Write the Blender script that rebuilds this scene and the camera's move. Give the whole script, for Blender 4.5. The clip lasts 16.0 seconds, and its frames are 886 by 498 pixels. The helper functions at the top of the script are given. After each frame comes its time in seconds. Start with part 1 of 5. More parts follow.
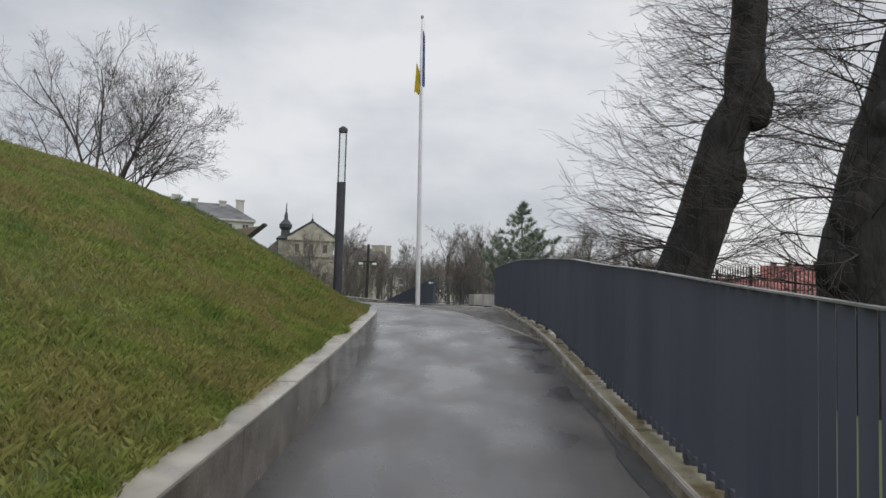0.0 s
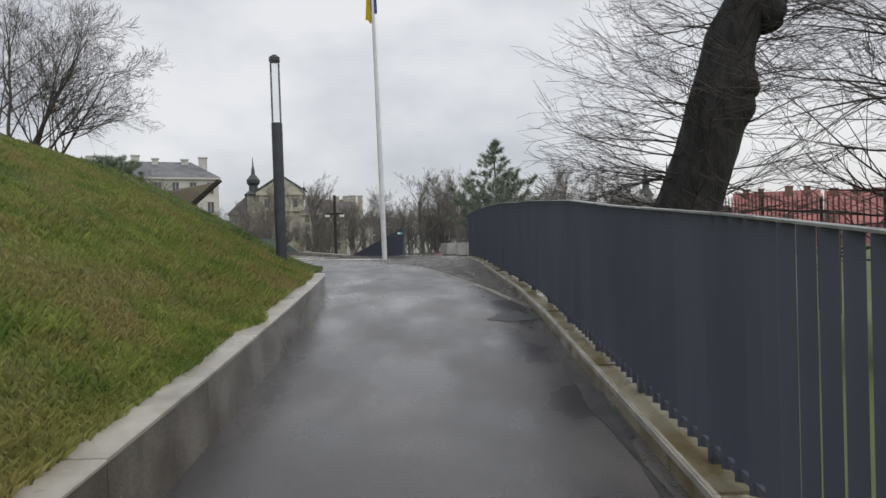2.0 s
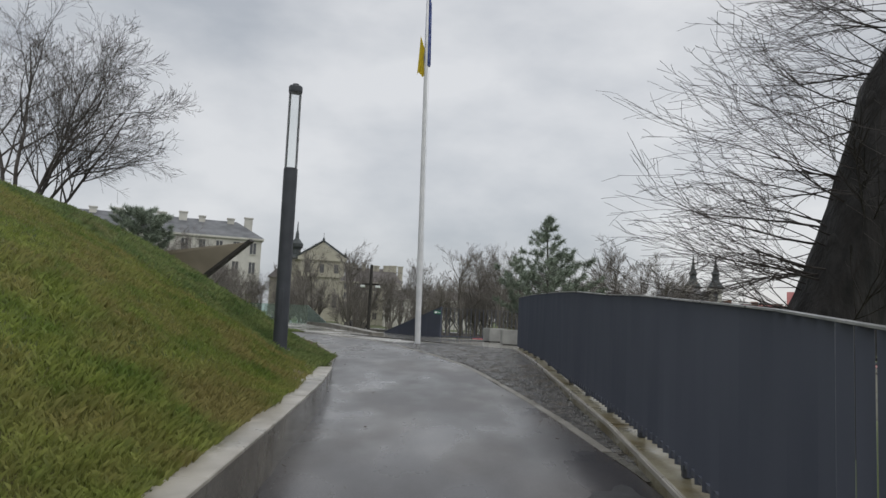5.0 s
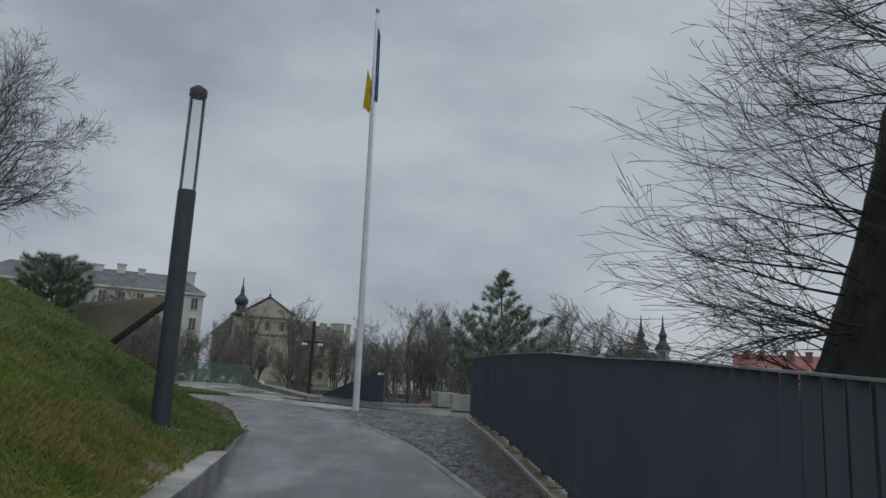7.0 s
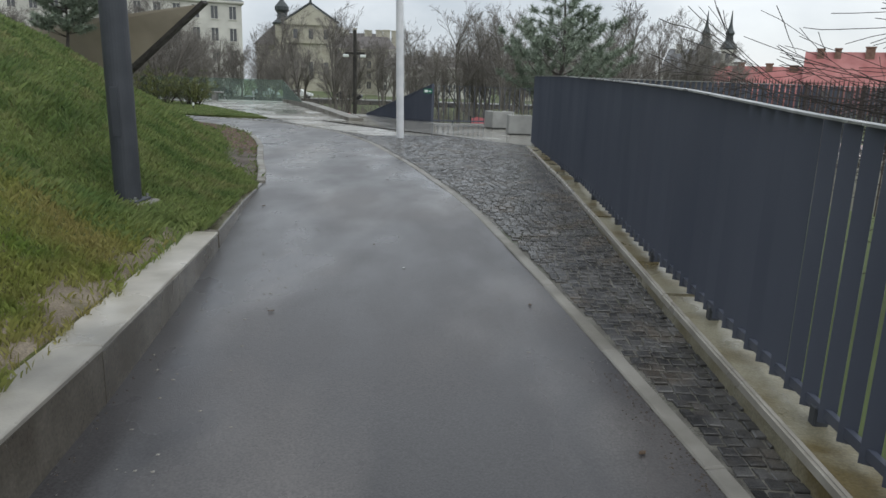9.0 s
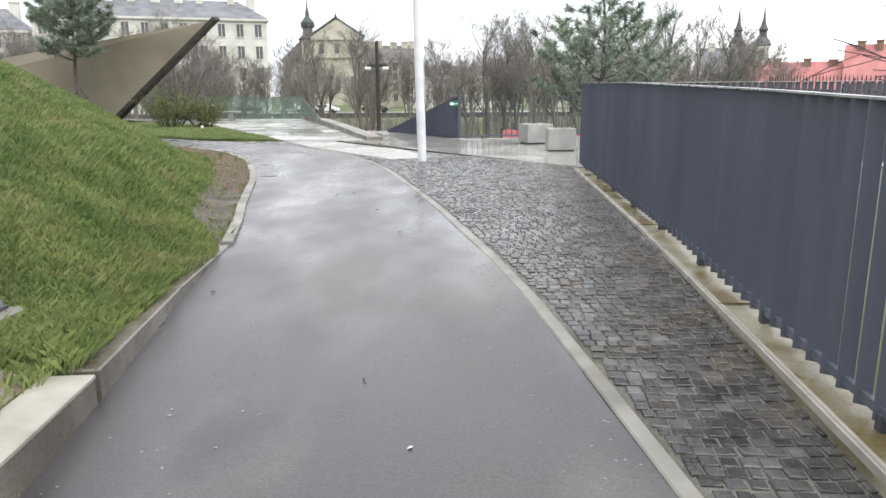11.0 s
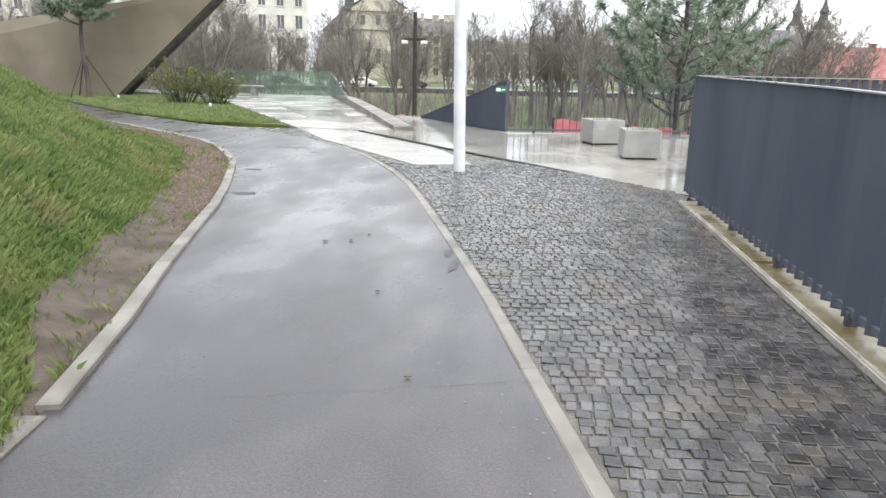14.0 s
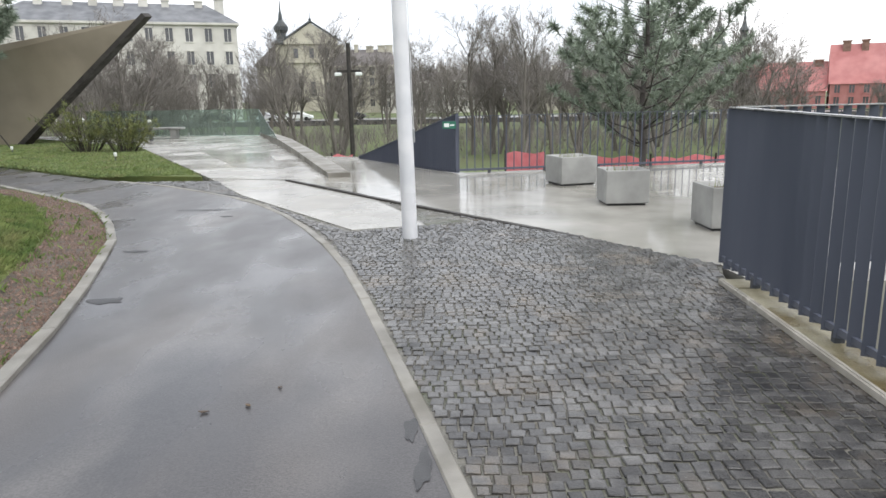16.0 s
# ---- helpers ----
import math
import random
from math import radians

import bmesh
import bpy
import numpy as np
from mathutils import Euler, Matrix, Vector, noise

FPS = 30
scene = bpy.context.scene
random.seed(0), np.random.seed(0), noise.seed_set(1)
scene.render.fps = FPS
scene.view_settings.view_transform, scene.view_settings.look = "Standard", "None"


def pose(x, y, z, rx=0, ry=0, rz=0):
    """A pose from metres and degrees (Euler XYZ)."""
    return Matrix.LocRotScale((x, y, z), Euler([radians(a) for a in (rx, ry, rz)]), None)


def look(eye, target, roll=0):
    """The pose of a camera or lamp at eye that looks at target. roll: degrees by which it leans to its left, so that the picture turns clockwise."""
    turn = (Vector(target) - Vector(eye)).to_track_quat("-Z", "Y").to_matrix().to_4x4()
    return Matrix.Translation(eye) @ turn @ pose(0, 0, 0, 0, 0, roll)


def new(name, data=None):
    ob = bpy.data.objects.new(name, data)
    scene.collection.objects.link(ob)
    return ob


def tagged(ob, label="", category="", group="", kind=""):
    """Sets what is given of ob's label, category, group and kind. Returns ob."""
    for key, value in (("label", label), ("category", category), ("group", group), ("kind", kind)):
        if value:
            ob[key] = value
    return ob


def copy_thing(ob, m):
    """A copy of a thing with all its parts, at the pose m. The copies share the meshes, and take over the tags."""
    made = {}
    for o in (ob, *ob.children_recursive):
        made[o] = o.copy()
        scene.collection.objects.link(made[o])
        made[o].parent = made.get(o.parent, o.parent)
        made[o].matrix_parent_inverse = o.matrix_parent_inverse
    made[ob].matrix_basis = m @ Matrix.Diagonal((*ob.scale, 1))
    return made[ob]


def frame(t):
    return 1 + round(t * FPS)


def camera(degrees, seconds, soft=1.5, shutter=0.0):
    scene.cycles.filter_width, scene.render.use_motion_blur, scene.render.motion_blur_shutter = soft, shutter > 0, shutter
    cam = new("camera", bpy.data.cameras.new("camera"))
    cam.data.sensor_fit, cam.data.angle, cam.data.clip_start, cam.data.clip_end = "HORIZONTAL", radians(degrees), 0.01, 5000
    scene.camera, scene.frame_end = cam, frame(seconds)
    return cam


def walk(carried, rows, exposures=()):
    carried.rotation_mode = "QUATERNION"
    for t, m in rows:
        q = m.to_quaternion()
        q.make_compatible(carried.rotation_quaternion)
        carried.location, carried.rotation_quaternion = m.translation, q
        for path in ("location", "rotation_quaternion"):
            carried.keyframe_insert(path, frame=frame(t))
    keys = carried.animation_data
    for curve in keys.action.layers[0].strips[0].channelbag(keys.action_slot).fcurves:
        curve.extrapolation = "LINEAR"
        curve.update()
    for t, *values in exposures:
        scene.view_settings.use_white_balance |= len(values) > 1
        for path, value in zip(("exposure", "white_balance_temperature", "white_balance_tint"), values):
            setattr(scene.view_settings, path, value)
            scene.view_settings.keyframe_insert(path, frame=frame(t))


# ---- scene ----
cam = camera(65.0, 16.0)
PATH = [
    (0, (-0.112, -0.766, 0.817), (-0.140, 1.229, 0.953), 1.9),
    (0.5, (-0.045, -0.177, 0.841), (-0.047, 1.822, 0.915), -1.2),
    (1, (0.018, 0.411, 0.902), (0.028, 2.410, 0.960), 2.4),
    (1.5, (-0.013, 1.018, 0.929), (0.027, 3.017, 0.951), 1.5),
    (2, (0.087, 1.628, 0.985), (0.132, 3.627, 0.966), -1.6),
    (2.5, (0.057, 2.211, 0.990), (0.046, 4.210, 0.936), 2.9),
    (3, (0.116, 2.761, 1.009), (0.135, 4.760, 0.935), -0.6),
    (3.5, (0.105, 3.266, 1.064), (0.106, 5.264, 0.986), 3.2),
    (4, (-0.045, 3.753, 1.113), (-0.197, 5.745, 1.035), 1.2),
    (4.5, (0.007, 4.267, 1.257), (-0.112, 6.261, 1.361), 0.5),
    (5, (-0.030, 4.799, 1.237), (-0.100, 6.789, 1.433), 2.7),
    (5.2, (-0.030, 5.016, 1.229), (-0.080, 7.003, 1.455), 1.6),
    (7.3, (0.055, 7.251, 1.389), (0.123, 9.215, 1.761), 3.2),
    (7.5, (0.055, 7.477, 1.432), (0.103, 9.467, 1.630), 2.7),
    (8, (0.008, 8.111, 1.413), (0.028, 10.105, 1.256), -0.1),
    (8.2, (0.032, 8.347, 1.494), (0.046, 10.322, 1.181), 0.4),
    (10.3, (-0.044, 10.856, 1.679), (-0.193, 12.785, 1.173), 0.4),
    (10.5, (-0.046, 11.081, 1.643), (-0.187, 13.017, 1.159), -1.5),
    (11, (-0.064, 11.657, 1.701), (-0.197, 13.604, 1.264), -0.5),
    (11.5, (-0.162, 12.221, 1.755), (-0.330, 14.165, 1.317), -0.8),
    (12, (-0.116, 12.793, 1.762), (-0.285, 14.737, 1.325), -4.4),
    (12.5, (-0.210, 13.360, 1.766), (-0.411, 15.283, 1.257), 1.4),
    (13, (-0.247, 13.871, 1.772), (-0.494, 15.776, 1.216), -2.2),
    (13.5, (-0.242, 14.452, 1.821), (-0.474, 16.370, 1.304), -0.1),
    (14, (-0.382, 14.957, 1.864), (-0.610, 16.879, 1.360), 1.2),
    (14.5, (-0.456, 15.529, 1.857), (-0.682, 17.460, 1.387), -3.1),
    (15, (-0.615, 16.138, 1.836), (-0.927, 18.070, 1.422), 0.9),
    (15.5, (-0.696, 16.665, 1.878), (-0.951, 18.600, 1.438), -3.0),
    (16, (-0.684, 17.242, 1.963), (-0.760, 19.194, 1.535), -1.1),
]
walk(cam, [(t, look(eye, target, roll)) for t, eye, target, roll in PATH],
     [(0.0, 0.51, 6500, 9), (2.0, 0.56, 6500, 9), (4.0, 0.54, 6500, 9), (5.0, 0.39, 6450, 8), (7.3, -0.22, 5950, 6), (8.2, -0.10, 6000, 5), (10.3, 1.98, 6500, 8),
      (11.5, 1.64, 6420, 9), (12.0, 1.56, 6420, 9), (13.0, 1.66, 6420, 9), (13.5, 1.95, 6420, 9), (14.0, 1.93, 6420, 9), (14.5, 1.89, 6420, 9), (15.0, 1.66, 6420, 9), (16.0, 1.50, 6420, 9)])

# ---- light ----
world = bpy.data.worlds.new("overcast")
scene.world = world
world.use_nodes = True
wn, wl = world.node_tree.nodes, world.node_tree.links
wn.clear()
w_out = wn.new("ShaderNodeOutputWorld")
w_bg = wn.new("ShaderNodeBackground")
w_sky = wn.new("ShaderNodeTexSky")
w_sky.sky_type = "NISHITA"
w_sky.sun_disc = False
w_sky.sun_elevation, w_sky.sun_rotation = radians(32), radians(40)
w_tc = wn.new("ShaderNodeTexCoord")
w_map = wn.new("ShaderNodeMapping")
w_map.inputs["Scale"].default_value = (1.3, 1.3, 2.6)
w_noise = wn.new("ShaderNodeTexNoise")
w_noise.inputs["Scale"].default_value = 1.7
w_noise.inputs["Detail"].default_value = 7
w_noise.inputs["Roughness"].default_value = 0.52
w_ramp = wn.new("ShaderNodeValToRGB")
w_ramp.color_ramp.elements[0].position, w_ramp.color_ramp.elements[0].color = 0.36, (3.45, 3.62, 3.96, 1)
w_ramp.color_ramp.elements[1].position, w_ramp.color_ramp.elements[1].color = 0.60, (5.55, 5.55, 5.72, 1)
w_mix = wn.new("ShaderNodeMixRGB")
w_mix.inputs[0].default_value = 0.94
wl.new(w_tc.outputs["Generated"], w_map.inputs["Vector"])
wl.new(w_map.outputs["Vector"], w_noise.inputs["Vector"])
wl.new(w_noise.outputs["Fac"], w_ramp.inputs["Fac"])
wl.new(w_sky.outputs["Color"], w_mix.inputs[1])
wl.new(w_ramp.outputs["Color"], w_mix.inputs[2])
wl.new(w_mix.outputs["Color"], w_bg.inputs["Color"])
w_bg.inputs["Strength"].default_value = 0.1
wl.new(w_bg.outputs["Background"], w_out.inputs["Surface"])
sun = new("sun", bpy.data.lights.new("sun", "SUN"))
sun.data.energy, sun.data.angle, sun.data.color = 0.88, radians(60), (1.0, 0.97, 0.93)
sun.matrix_world = look((0, 0, 50), (-20, 25, 0))


# ---- materials ----
def mat(name, col_a, col_b, scale=6.0, rough=(0.6, 0.8), bump=0.2, fine=60.0, metal=0.0, detail=6, rand=0.0, dist=0.02, rscale=None,
        spread=(0.35, 0.65), third=None, third_scale=1.0, third_at=(0.55, 0.7), stretch=(1, 1, 1), island=0.0, spec=0.5, speck=0.0, speck_scale=110.0, film=False):
    """Two-scale procedural surface: broad variation, a third stain colour and fine relief."""
    m = bpy.data.materials.new(name)
    m.use_nodes = True
    n, l = m.node_tree.nodes, m.node_tree.links
    b = n["Principled BSDF"]
    tc = n.new("ShaderNodeTexCoord")
    mp = n.new("ShaderNodeMapping")
    mp.inputs["Scale"].default_value = stretch
    geo = n.new("ShaderNodeNewGeometry")
    l.new(geo.outputs["Position"], mp.inputs["Vector"])
    big = n.new("ShaderNodeTexNoise")
    big.inputs["Scale"].default_value, big.inputs["Detail"].default_value = scale, detail
    l.new(mp.outputs["Vector"], big.inputs["Vector"])
    ramp = n.new("ShaderNodeValToRGB")
    ramp.color_ramp.elements[0].position, ramp.color_ramp.elements[0].color = spread[0], (*col_a, 1)
    ramp.color_ramp.elements[1].position, ramp.color_ramp.elements[1].color = spread[1], (*col_b, 1)
    l.new(big.outputs["Fac"], ramp.inputs["Fac"])
    col = ramp.outputs["Color"]
    if third:
        tn = n.new("ShaderNodeTexNoise")
        tn.inputs["Scale"].default_value, tn.inputs["Detail"].default_value = third_scale, 5
        l.new(mp.outputs["Vector"], tn.inputs["Vector"])
        tr = n.new("ShaderNodeMapRange")
        tr.inputs["From Min"].default_value, tr.inputs["From Max"].default_value = third_at
        l.new(tn.outputs["Fac"], tr.inputs["Value"])
        mx = n.new("ShaderNodeMixRGB")
        mx.inputs[2].default_value = (*third, 1)
        l.new(tr.outputs["Result"], mx.inputs[0])
        l.new(col, mx.inputs[1])
        col = mx.outputs["Color"]
    if rand or island:
        hs = n.new("ShaderNodeHueSaturation")
        src = n.new("ShaderNodeObjectInfo").outputs["Random"] if rand else geo.outputs["Random Per Island"]
        amt = rand or island
        rr = n.new("ShaderNodeMapRange")
        rr.inputs["To Min"].default_value, rr.inputs["To Max"].default_value = 1 - amt, 1 + amt
        l.new(src, rr.inputs["Value"])
        l.new(rr.outputs["Result"], hs.inputs["Value"])
        l.new(col, hs.inputs["Color"])
        col = hs.outputs["Color"]
    if speck:
        sn = n.new("ShaderNodeTexNoise")
        sn.inputs["Scale"].default_value, sn.inputs["Detail"].default_value = speck_scale, 3
        l.new(geo.outputs["Position"], sn.inputs["Vector"])
        sr = n.new("ShaderNodeMapRange")
        sr.inputs["From Min"].default_value, sr.inputs["From Max"].default_value = 0.3, 0.7
        sr.inputs["To Min"].default_value, sr.inputs["To Max"].default_value = 1 - speck, 1 + speck
        l.new(sn.outputs["Fac"], sr.inputs["Value"])
        sh = n.new("ShaderNodeHueSaturation")
        l.new(sr.outputs["Result"], sh.inputs["Value"])
        l.new(col, sh.inputs["Color"])
        col = sh.outputs["Color"]
    l.new(col, b.inputs["Base Color"])
    fn = n.new("ShaderNodeTexNoise")
    fn.inputs["Scale"].default_value, fn.inputs["Detail"].default_value = fine, 4
    l.new(mp.outputs["Vector"], fn.inputs["Vector"])
    rn = n.new("ShaderNodeTexNoise")
    rn.inputs["Scale"].default_value, rn.inputs["Detail"].default_value = rscale or scale * 0.6, 8
    l.new(mp.outputs["Vector"], rn.inputs["Vector"])
    rm = n.new("ShaderNodeMapRange")
    rm.inputs["From Min"].default_value, rm.inputs["From Max"].default_value = 0.36, 0.64
    rm.inputs["To Min"].default_value, rm.inputs["To Max"].default_value = rough
    l.new(rn.outputs["Fac"], rm.inputs["Value"])
    l.new(rm.outputs["Result"], b.inputs["Roughness"])
    b.inputs["Metallic"].default_value = metal
    b.inputs["Specular IOR Level"].default_value = spec
    if bump:
        bp = n.new("ShaderNodeBump")
        bp.inputs["Strength"].default_value, bp.inputs["Distance"].default_value = bump, dist
        l.new(fn.outputs["Fac"], bp.inputs["Height"])
        if film:
            fm = n.new("ShaderNodeMapRange")
            fm.inputs["From Min"].default_value, fm.inputs["From Max"].default_value = 0.42, 0.58
            fm.inputs["To Min"].default_value, fm.inputs["To Max"].default_value = 0.10, bump
            l.new(rn.outputs["Fac"], fm.inputs["Value"])
            l.new(fm.outputs["Result"], bp.inputs["Strength"])
        l.new(bp.outputs["Normal"], b.inputs["Normal"])
    return m


def glass_mat(name, tint, rough=0.02, clear=0.85):
    """Thin pane: mostly clear, with a glossy coat that grows at grazing angles."""
    m = bpy.data.materials.new(name)
    m.use_nodes = True
    n, l = m.node_tree.nodes, m.node_tree.links
    n.clear()
    out = n.new("ShaderNodeOutputMaterial")
    tr = n.new("ShaderNodeBsdfTransparent")
    tr.inputs["Color"].default_value = (*tint, 1)
    gl = n.new("ShaderNodeBsdfGlossy")
    gl.inputs["Roughness"].default_value = rough
    fr = n.new("ShaderNodeFresnel")
    fr.inputs["IOR"].default_value = 1.5
    mx = n.new("ShaderNodeMixShader")
    l.new(fr.outputs["Fac"], mx.inputs[0])
    l.new(tr.outputs["BSDF"], mx.inputs[1])
    l.new(gl.outputs["BSDF"], mx.inputs[2])
    df = n.new("ShaderNodeBsdfDiffuse")
    df.inputs["Color"].default_value = (*[c * 0.8 for c in tint], 1)
    m2 = n.new("ShaderNodeMixShader")
    m2.inputs[0].default_value = 1 - clear
    l.new(mx.outputs["Shader"], m2.inputs[1])
    l.new(df.outputs["BSDF"], m2.inputs[2])
    l.new(m2.outputs["Shader"], out.inputs["Surface"])
    return m


M_ASPHALT = mat("wet_asphalt", (0.039, 0.037, 0.039), (0.071, 0.067, 0.068), scale=1.3, rough=(0.20, 0.50), bump=0.42, fine=140, dist=0.006, rscale=1.3, stretch=(1.2, 0.6, 1),
                third=(0.098, 0.090, 0.086), third_scale=1.0, third_at=(0.48, 0.68), speck=0.30, speck_scale=95, film=True)
film_coat = M_ASPHALT.node_tree.nodes["Principled BSDF"]
film_coat.inputs["Coat Weight"].default_value, film_coat.inputs["Coat Roughness"].default_value = 0.28, 0.28
M_PUDDLE = mat("damp_patch", (0.034, 0.034, 0.036), (0.05, 0.05, 0.052), rough=(0.35, 0.6), bump=0.4, fine=150, dist=0.004)
M_SETT = mat("wet_granite_sett", (0.030, 0.029, 0.029), (0.095, 0.092, 0.089), scale=5, rough=(0.05, 0.28), bump=0.4, fine=60, dist=0.008, rscale=0.8, third=(0.085, 0.070, 0.054), third_scale=3.0, third_at=(0.52, 0.7), speck=0.3, speck_scale=140, rand=0.42)
M_SETTS = mat("wet_granite_setts", (0.030, 0.029, 0.029), (0.095, 0.092, 0.089), scale=5, rough=(0.05, 0.28), bump=0.4, fine=60, dist=0.008, rscale=0.8, third=(0.085, 0.070, 0.054), third_scale=3.0, third_at=(0.52, 0.7), speck=0.3, speck_scale=140, island=0.42)
M_JOINT = mat("sandy_joint", (0.070, 0.066, 0.056), (0.155, 0.147, 0.124), scale=8, rough=(0.2, 0.7), bump=0.5, third=(0.06, 0.068, 0.034), third_scale=1.6, third_at=(0.5, 0.7), speck=0.3)
M_CONC = mat("concrete", (0.17, 0.16, 0.14), (0.28, 0.265, 0.235), scale=3.0, rough=(0.35, 0.7), bump=0.25, fine=90, dist=0.005, third=(0.12, 0.11, 0.085), third_scale=1.4, third_at=(0.5, 0.72))
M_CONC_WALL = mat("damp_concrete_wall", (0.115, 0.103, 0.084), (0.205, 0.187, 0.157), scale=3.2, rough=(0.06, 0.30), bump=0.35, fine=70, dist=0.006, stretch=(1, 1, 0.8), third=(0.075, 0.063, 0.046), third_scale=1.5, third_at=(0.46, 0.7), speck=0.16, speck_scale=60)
M_CAP = mat("pale_sheen_and_edging", (0.29, 0.268, 0.228), (0.43, 0.402, 0.352), scale=4, rough=(0.22, 0.5), bump=0.2, fine=80, dist=0.004, third=(0.2, 0.19, 0.17), third_scale=1.1)
M_KERB_MOSS = mat("mossy_kerb", (0.19, 0.172, 0.115), (0.31, 0.285, 0.205), scale=3.5, rough=(0.2, 0.55), bump=0.35, fine=70, dist=0.005, third=(0.135, 0.105, 0.045), third_scale=2.5, third_at=(0.44, 0.62), speck=0.22, speck_scale=90)
M_PLAZA = mat("wet_plaza_concrete", (0.26, 0.25, 0.22), (0.38, 0.365, 0.33), scale=0.9, rough=(0.04, 0.22), bump=0.06, fine=60, dist=0.004, rscale=0.5, third=(0.2, 0.19, 0.16), third_scale=0.6)
M_SLAB = mat("wet_light_slab", (0.27, 0.26, 0.235), (0.37, 0.355, 0.32), scale=1.2, rough=(0.12, 0.35), bump=0.08, fine=70, dist=0.004, rscale=0.7)
M_SOIL = mat("wet_soil", (0.055, 0.042, 0.031), (0.11, 0.086, 0.066), scale=5, rough=(0.6, 0.9), bump=0.6, fine=60, dist=0.02)
M_TURF = mat("turf", (0.065, 0.088, 0.020), (0.115, 0.138, 0.034), scale=1.4, rough=(0.7, 0.95), bump=0.8, fine=45, dist=0.03, third=(0.10, 0.08, 0.03), third_scale=0.8, third_at=(0.5, 0.68))
M_BLADE = mat("grass_blade", (0.115, 0.175, 0.031), (0.245, 0.285, 0.065), scale=2.6, rough=(0.4, 0.6), bump=0.0, third=(0.255, 0.225, 0.078), third_scale=1.5, third_at=(0.40, 0.64), island=0.26)
M_BLADE_LUSH = mat("lush_grass_blade", (0.095, 0.150, 0.042), (0.20, 0.245, 0.082), scale=2.2, rough=(0.4, 0.6), bump=0.0, third=(0.25, 0.235, 0.105), third_scale=1.9, third_at=(0.54, 0.78), island=0.30)
M_FARGRASS = mat("far_grass", (0.080, 0.108, 0.036), (0.115, 0.140, 0.052), scale=0.15, rough=(0.8, 0.95), bump=0.3, fine=3, dist=0.1, third=(0.09, 0.08, 0.045), third_scale=0.06)
M_FENCE = mat("anthracite_powder_coat", (0.074, 0.083, 0.112), (0.094, 0.104, 0.136), scale=2.5, rough=(0.3, 0.5), bump=0.05, fine=150, dist=0.002, stretch=(1, 1, 0.2))
M_STEEL = mat("wet_steel_edge", (0.32, 0.33, 0.34), (0.5, 0.5, 0.5), scale=6, rough=(0.25, 0.4), bump=0.05, metal=0.6)
M_BLACK = mat("black_plastic", (0.012, 0.012, 0.013), (0.022, 0.022, 0.024), rough=(0.35, 0.55), bump=0.1)
M_RUST = mat("dull_brown_fence_paint", (0.05, 0.038, 0.035), (0.085, 0.06, 0.054), scale=4, rough=(0.5, 0.7), bump=0.1)
M_LAMP = mat("dark_grey_post_paint", (0.042, 0.046, 0.055), (0.060, 0.065, 0.076), scale=4, rough=(0.4, 0.6), bump=0.08)
M_WHITE = mat("white_pole_paint", (0.62, 0.63, 0.65), (0.74, 0.74, 0.75), scale=3, rough=(0.25, 0.4), bump=0.03)
M_BLUE = mat("blue_flag_cloth", (0.03, 0.07, 0.30), (0.045, 0.10, 0.40), scale=6, rough=(0.7, 0.9), bump=0.1)
M_YELLOW = mat("yellow_flag_cloth", (0.55, 0.42, 0.03), (0.7, 0.55, 0.04), scale=6, rough=(0.7, 0.9), bump=0.1)
M_BARK = mat("dark_bark", (0.009, 0.0085, 0.008), (0.028, 0.025, 0.0235), scale=7, rough=(0.7, 0.95), bump=0.9, fine=22, dist=0.03, stretch=(1, 1, 0.3))
M_TWIG = mat("bare_twigs", (0.030, 0.024, 0.022), (0.055, 0.045, 0.04), scale=3, rough=(0.7, 0.9), bump=0.0)
M_BANKTWIG = mat("grey_brown_twigs", (0.06, 0.052, 0.048), (0.105, 0.092, 0.085), scale=2, rough=(0.7, 0.9), bump=0.0)
# far twigs and bark lightened, which puts distance haze into their colour
M_FARTWIG = mat("haze_pale_far_twigs", (0.15, 0.136, 0.124), (0.225, 0.205, 0.185), scale=0.3, rough=(0.8, 0.95), bump=0.0)
M_FARBARK = mat("haze_pale_far_bark", (0.12, 0.108, 0.096), (0.18, 0.162, 0.145), scale=0.8, rough=(0.8, 0.95), bump=0.1)
# needle green raised towards pale grey, haze mixed into the colour
M_NEEDLE = mat("pine_needles", (0.165, 0.205, 0.155), (0.30, 0.35, 0.27), scale=3, rough=(0.5, 0.75), bump=0.0, island=0.25)
M_BUSH = mat("shrub_leaves", (0.08, 0.10, 0.028), (0.16, 0.17, 0.05), scale=3, rough=(0.5, 0.75), bump=0.0, island=0.3)
M_BUNKER = mat("brown_clad_concrete", (0.20, 0.172, 0.128), (0.27, 0.235, 0.178), scale=0.5, rough=(0.5, 0.8), bump=0.15, fine=25, dist=0.01, third=(0.175, 0.148, 0.108), third_scale=0.35)
M_SHADE = mat("overhang_and_step_shade", (0.025, 0.022, 0.02), (0.045, 0.04, 0.035), rough=(0.5, 0.8), bump=0.1)
M_PLANTER = mat("cast_planter_concrete", (0.22, 0.22, 0.21), (0.33, 0.33, 0.315), scale=2.5, rough=(0.4, 0.7), bump=0.2, fine=80, dist=0.004)
M_PLASTER = mat("pale_plaster", (0.50, 0.485, 0.445), (0.62, 0.605, 0.555), scale=0.3, rough=(0.8, 0.95), bump=0.05, third=(0.40, 0.385, 0.345), third_scale=0.12)
M_CHURCH = mat("ochre_plaster", (0.40, 0.375, 0.305), (0.50, 0.475, 0.39), scale=0.3, rough=(0.8, 0.95), bump=0.05)
